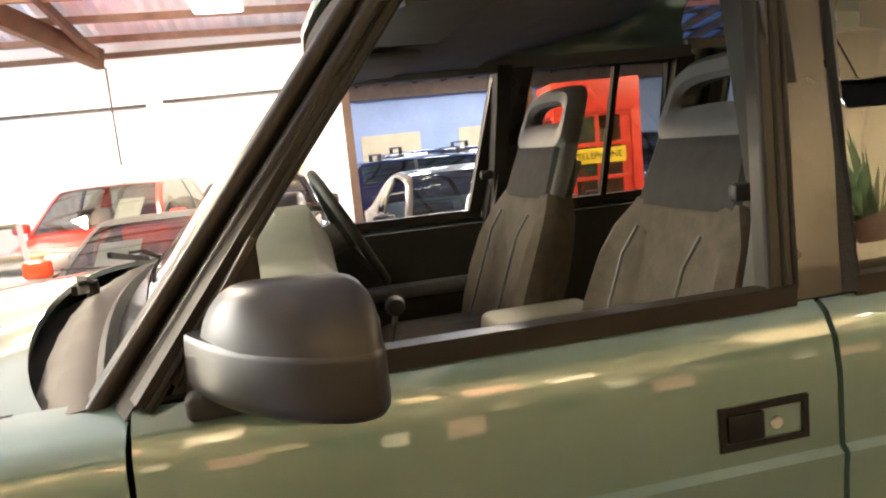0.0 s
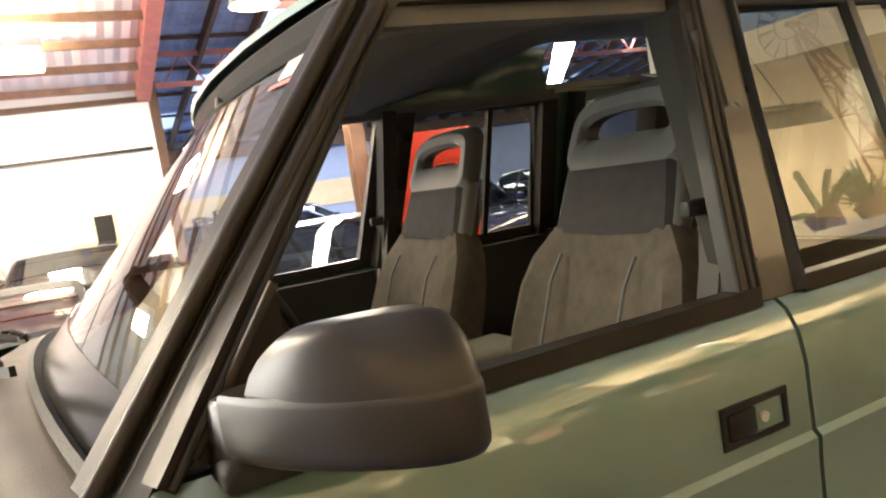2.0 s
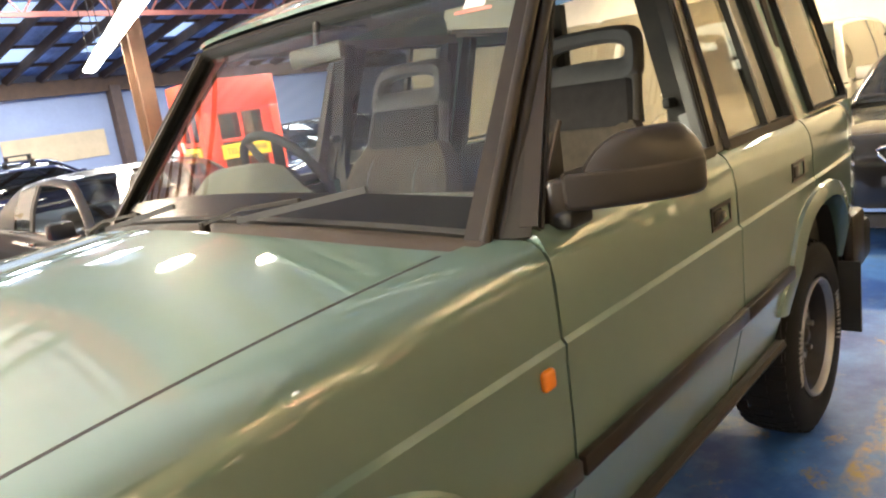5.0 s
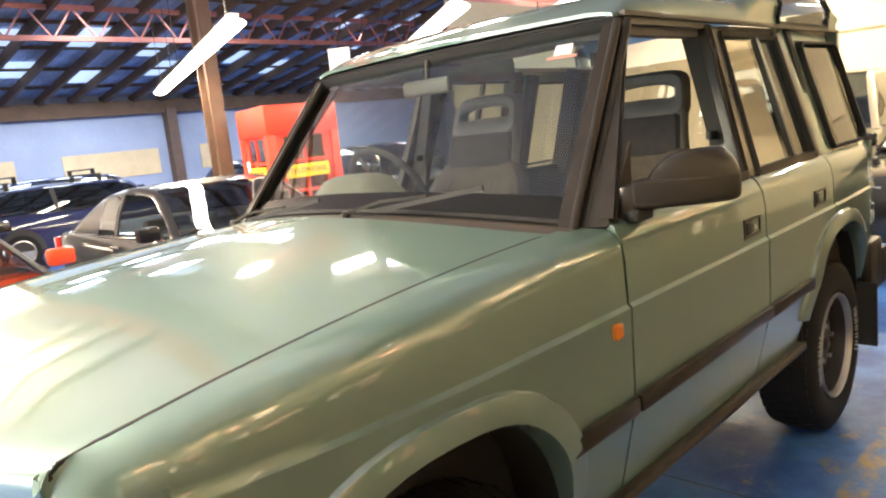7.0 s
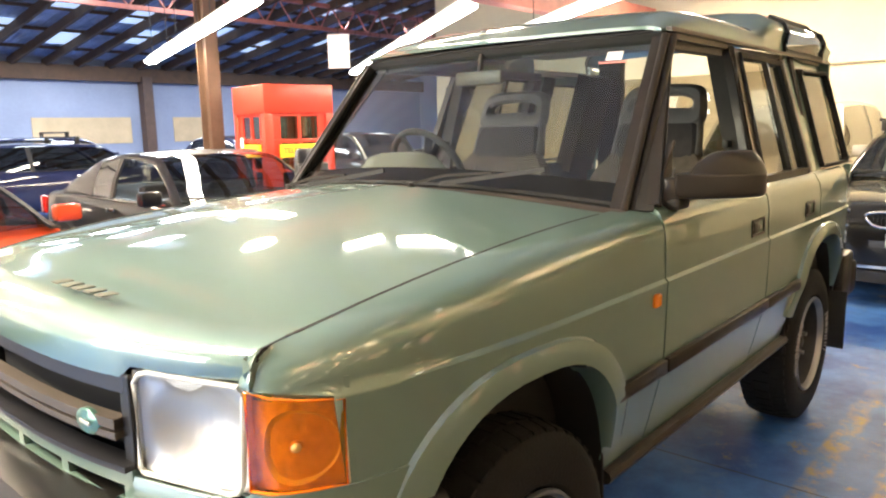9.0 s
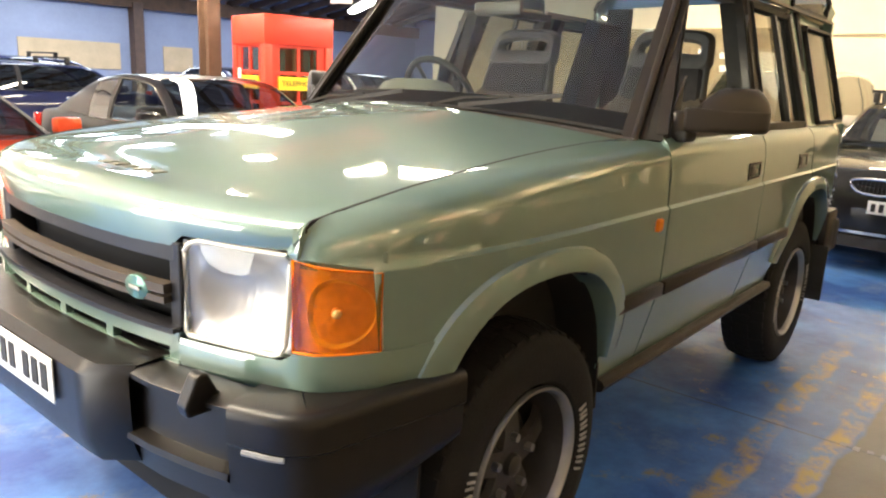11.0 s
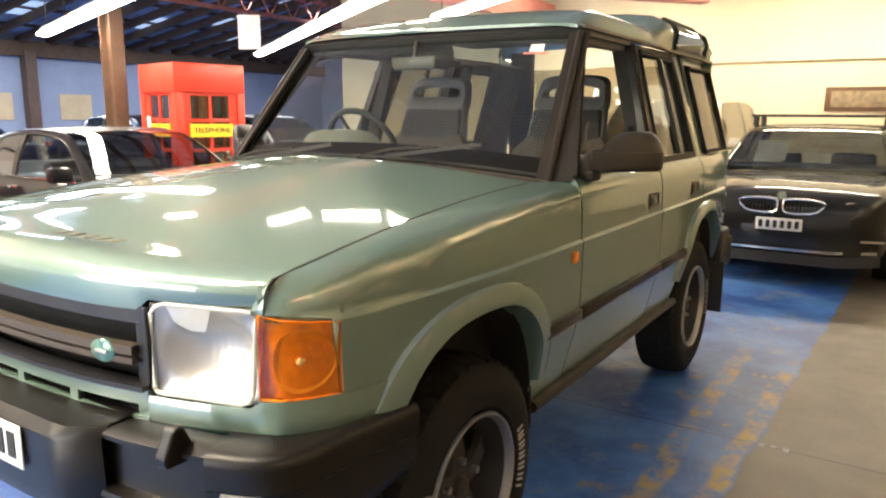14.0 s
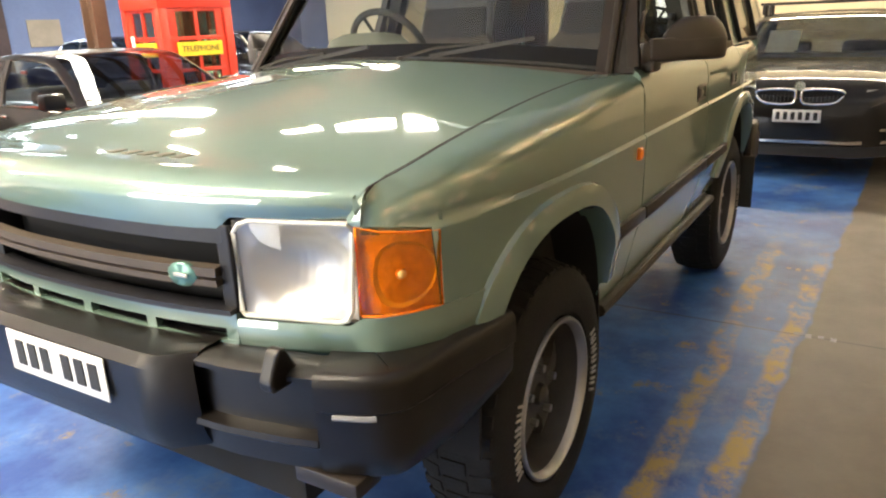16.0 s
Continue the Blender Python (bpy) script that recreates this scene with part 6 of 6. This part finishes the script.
parked_car("near-black coupe with its side window open", pose(2.62, 2.62, 0, 0, 0, 90), DARKP, 4.3, 1.75, 1.32, 1.30, 1.95, 2.85, 3.75, 0.88, 0.60, 0.82, 0.92, window_down=True)
parked_car("orange-red sports car with black roof and windscreen paper", pose(0.02, 2.62, 0, 0, 0, 90), ORANGEP, 4.0, 1.68, 1.19, 1.10, 1.75, 2.4, 3.1, 0.86, 0.58, 0.8, 0.86, paper=1, top=CARIN)
parked_car("silver open roadster with tan leather seats", pose(-1.75, 2.7, 0, 0, 0, 90), SILVERP, 4.0, 1.7, 1.26, 1.35, 1.75, 2.4, 2.9, 0.86, 0.58, 0.84, 0.86, open_top=True, seats=TAN)
parked_car("bright red hatchback with a white paper behind its windscreen", pose(-1.45, 6.35, 0, 0, 0, 82), REDP, 3.8, 1.72, 1.47, 1.05, 1.75, 3.2, 3.6, 0.96, 0.66, 0.92, 1.0, paper=-1)
parked_car("black hatchback parked before the white wall", pose(0.58, 6.2, 0, 0, 0, 90), BLACKP, 3.9, 1.68, 1.38, 1.1, 1.75, 3.2, 3.6, 0.93, 0.64, 0.88, 1.0)
parked_car("dark blue estate car with roof rails", pose(6.5, 12.2, 0, 0, 0, 180), NAVYP, 4.6, 1.8, 1.37, 1.30, 2.0, 4.1, 4.45, 0.9, 0.66, 0.92, 0.98, bars=True)
parked_car("dark blue estate car in the second row", pose(7.3, 14.6, 0, 0, 0, 180), NAVYP, 4.6, 1.8, 1.47, 1.30, 2.0, 4.1, 4.45, 1.0, 0.66, 0.92, 1.0, bars=True)
parked_car("dark blue saloon with a chrome grille behind the booth", pose(6.6, 7.4, 0, 0, 0, 90), NAVYP, 4.5, 1.8, 1.43, 1.35, 2.05, 3.15, 3.75, 0.94, 0.68, 0.9, 1.0)
parked_car("black hatchback parked behind the booth", pose(8.7, 7.0, 0, 0, 0, 90), BLACKP, 3.9, 1.7, 1.45, 1.1, 1.75, 3.2, 3.6, 0.95, 0.66, 0.9, 1.0)

# ---------------------------------------------------------------- the red telephone booth
BOOTHR = mat("red_booth_paint", (0.52, 0.03, 0.01), 0.45, 0, 0.15, 0.08, 3)
BOOTHG = pane("booth_glass", (0.75, 0.78, 0.65), 0.0, 0.2)
YELLOW = mat("yellow_sign_paint", (0.75, 0.52, 0.02), 0.45)
booth = thing("telephone_booth", "bright red wooden telephone booth with glazed sides and a yellow sign", "phone booth", pose(3.62, 5.12, 0, 0, 0, -11))
S, HB = 0.88, 2.02
for x in (0.05, S - 0.05):
    for y in (0.05, S - 0.05):
        part("corner_post", rbox(x - 0.05, x + 0.05, y - 0.05, y + 0.05, 0.06, HB - 0.02, 0.008), BOOTHR, booth)
part("base", rbox(0, S, 0, S, 0, 0.12, 0.01), BOOTHR, booth)
part("head", rbox(-0.004, S + 0.004, -0.004, S + 0.004, HB - 0.33, HB, 0.012), BOOTHR, booth)


def booth_side(m, sign_on):
    """A side in the plane y = 0, from x = 0 to S."""
    def put(name, bm, material, label="", smooth=False):
        bm.transform(m)
        return part(name, bm, material, booth, label, smooth)
    for z in (0.12, 0.42, 0.72, 1.02, 1.36, 1.66):
        put("rail", rbox(0.1, S - 0.1, 0.02, 0.06, z, z + 0.04, 0.004), BOOTHR)
    put("mullion", rbox(S / 2 - 0.02, S / 2 + 0.02, 0.022, 0.058, 0.12, HB - 0.3, 0.004), BOOTHR)
    for x0, x1 in ((0.1, 0.2), (S - 0.2, S - 0.1)):
        put("stile", rbox(x0, x1, 0.024, 0.056, 0.12, HB - 0.3, 0.004), BOOTHR)
    for z in (0.16, 0.46, 0.76, 1.06, 1.40):
        for x0, x1 in ((0.2, S / 2 - 0.02), (S / 2 + 0.02, S - 0.2)):
            put("pane", box(x0, x1, 0.038, 0.042, z, z + 0.3), BOOTHG)
    if sign_on:
        sg = put("sign_board", rbox(0.17, S - 0.17, -0.006, 0.018, 1.19, 1.34, 0.003), YELLOW, "yellow sign that reads TELEPHONE")
        words("TELEPHONE", 0.085, INK, sg, m @ pose(S / 2, -0.009, 1.265, 90, 0, 0), "sign_lettering")


booth_side(Matrix.Identity(4), True)
booth_side(pose(0, S, 0, 0, 0, -90), True)
booth_side(pose(S, S, 0, 0, 0, 180), True)
booth_side(pose(S, 0, 0, 0, 0, 90), True)
part("notice", rbox(-0.012, -0.006, 0.62, 0.7, 1.3, 1.42, 0.001), WHITE, booth, "small white notice")

# ---------------------------------------------------------------- on the display ledge
RUST = mat("rusty_iron", (0.2, 0.07, 0.03), 0.7, 0.3, 0, 0.3, 10)
GALV = mat("galvanised_iron", (0.45, 0.46, 0.46), 0.4, 0.8, 0, 0.2, 10)
LEAF = mat("dark_green_leaf", (0.04, 0.07, 0.03), 0.6, 0, 0, 0.3, 12)
wm = thing("garden_windmill", "rusty iron ornamental windmill on a cream display ledge", "windmill", pose(9.0, -4.45, 2.5))
LEAN = lambda z: 0.0
for a in range(4):
    c, d = math.cos(a * math.pi / 2 + 0.785), math.sin(a * math.pi / 2 + 0.785)
    part("tower_leg", sweep([(0.42 * c, 0.42 * d + LEAN(0), 0), (0.07 * c, 0.07 * d, 2.7)], 0.03, 0.03), RUST, wm)
for z in (0.5, 1.0, 1.5, 2.0, 2.4):
    r = 0.42 - 0.35 * z / 2.7
    ring = [(r * math.cos(a * math.pi / 2 + 0.785), r * math.sin(a * math.pi / 2 + 0.785) + LEAN(z), z) for a in range(5)]
    part("tower_ring", sweep(ring, 0.02, 0.02, caps=False), RUST, wm)
    z2 = z + 0.45
    r2 = 0.42 - 0.35 * z2 / 2.7
    for a in range(4):
        b = a * math.pi / 2 + 0.785
        part("tower_brace", sweep([(r * math.cos(b), r * math.sin(b) + LEAN(z), z), (r2 * math.cos(b + math.pi / 2), r2 * math.sin(b + math.pi / 2) + LEAN(z2), z2)], 0.012, 0.012), RUST, wm)
hub = part("hub", cyl((-0.12, 0, 2.85), (0.1, 0, 2.85), 0.04, 12), RUST, wm)
for r in (0.18, 0.42):
    part("wheel_ring", sweep([(-0.12, r * math.cos(a), 2.85 + r * math.sin(a)) for a in [2 * math.pi * k / 28 for k in range(29)]], 0.012, 0.012, caps=False), RUST, hub)
for k in range(14):
    a = 2 * math.pi * k / 14
    part("vane", grid([[(-0.12 + o, r * math.cos(a + e), 2.85 + r * math.sin(a + e)) for e, o in ((-0.07, 0.02), (0.07, -0.02))] for r in (0.2, 0.42)]), RUST, hub, solid=0.004)
part("tail_vane", prism([(0.1, 2.83), (0.7, 2.72), (0.7, 2.98), (0.1, 2.87)], "y", -0.004, 0.004), GALV, wm, "galvanised tail vane", smooth=False)
random.seed(4)


def pot_plant(x, y, h, label, spiky):
    t = thing("pot_plant", label, "plant", pose(x, y, 2.5))
    p = part("pot", lathe([(0, 0), (0.13, 0), (0.17, 0.3), (0.185, 0.32), (0.16, 0.32), (0.15, 0.27), (0, 0.27)], 24), BEAMBROWN, t)
    p.rotation_euler = (radians(90), 0, 0)
    bm = bmesh.new()
    for k in range(60 if not spiky else 7):
        a, e = random.uniform(0, 6.28), random.uniform(0.3, 1.45)
        ln = h * random.uniform(0.5, 1)
        base = Vector((0.04 * math.cos(a), 0.04 * math.sin(a), 0.28))
        tip = base + Vector((math.cos(a) * math.cos(e), math.sin(a) * math.cos(e), math.sin(e))) * ln
        mid = (base + tip) / 2 + Vector((0, 0, 0.08 * ln))
        if spiky:
            sweep([base, mid, tip], 0.07, 0.07, 6, bm)
        else:
            w = Vector((-math.sin(a), math.cos(a), 0)) * 0.03
            grid([[base - w * 0.3, base + w * 0.3], [mid - w, mid + w], [tip, tip + w * 0.1]], bm)
    part("foliage", bm, LEAF, t)
    return t


pot_plant(7.3, -4.5, 0.7, "green branching cactus in a brown pot", True)
pot_plant(8.1, -4.5, 0.6, "bushy dark green plant in a brown pot", False)
pot_plant(5.45, -4.5, 0.8, "leafy dark green plant in a brown pot", False)
fr = thing("wall_frame", "dark framed notice board on the cream wall", "notice board", pose(XE - 0.03, -1.35, 1.56))
part("frame", rbox(0, 0.028, -0.7, 0.7, 0, 0.36, 0.006), TIMBER, fr)
part("panel", rbox(-0.004, 0.004, -0.62, 0.62, 0.06, 0.30, 0.002), mat("brown_notice", (0.2, 0.15, 0.09), 0.5, 0, 0, 0.4, 12), fr)
# painted marks on the concrete
mk = mat("faded_white_paint", (0.26, 0.26, 0.27), 0.8, vary=0.5, scale=40)
for x, y in ((2.66, -1.28), (1.72, -1.42)):
    t = thing("floor_mark", "faded white stencil mark on the floor", "floor marking", pose(x, y, 0.0))
    for k in range(4):
        part("stencil_bar", box(-0.02 + (k % 2) * 0.015, 0.025, -0.09 + k * 0.05, -0.065 + k * 0.05, 0.0005, 0.0015), mk, t, smooth=False)
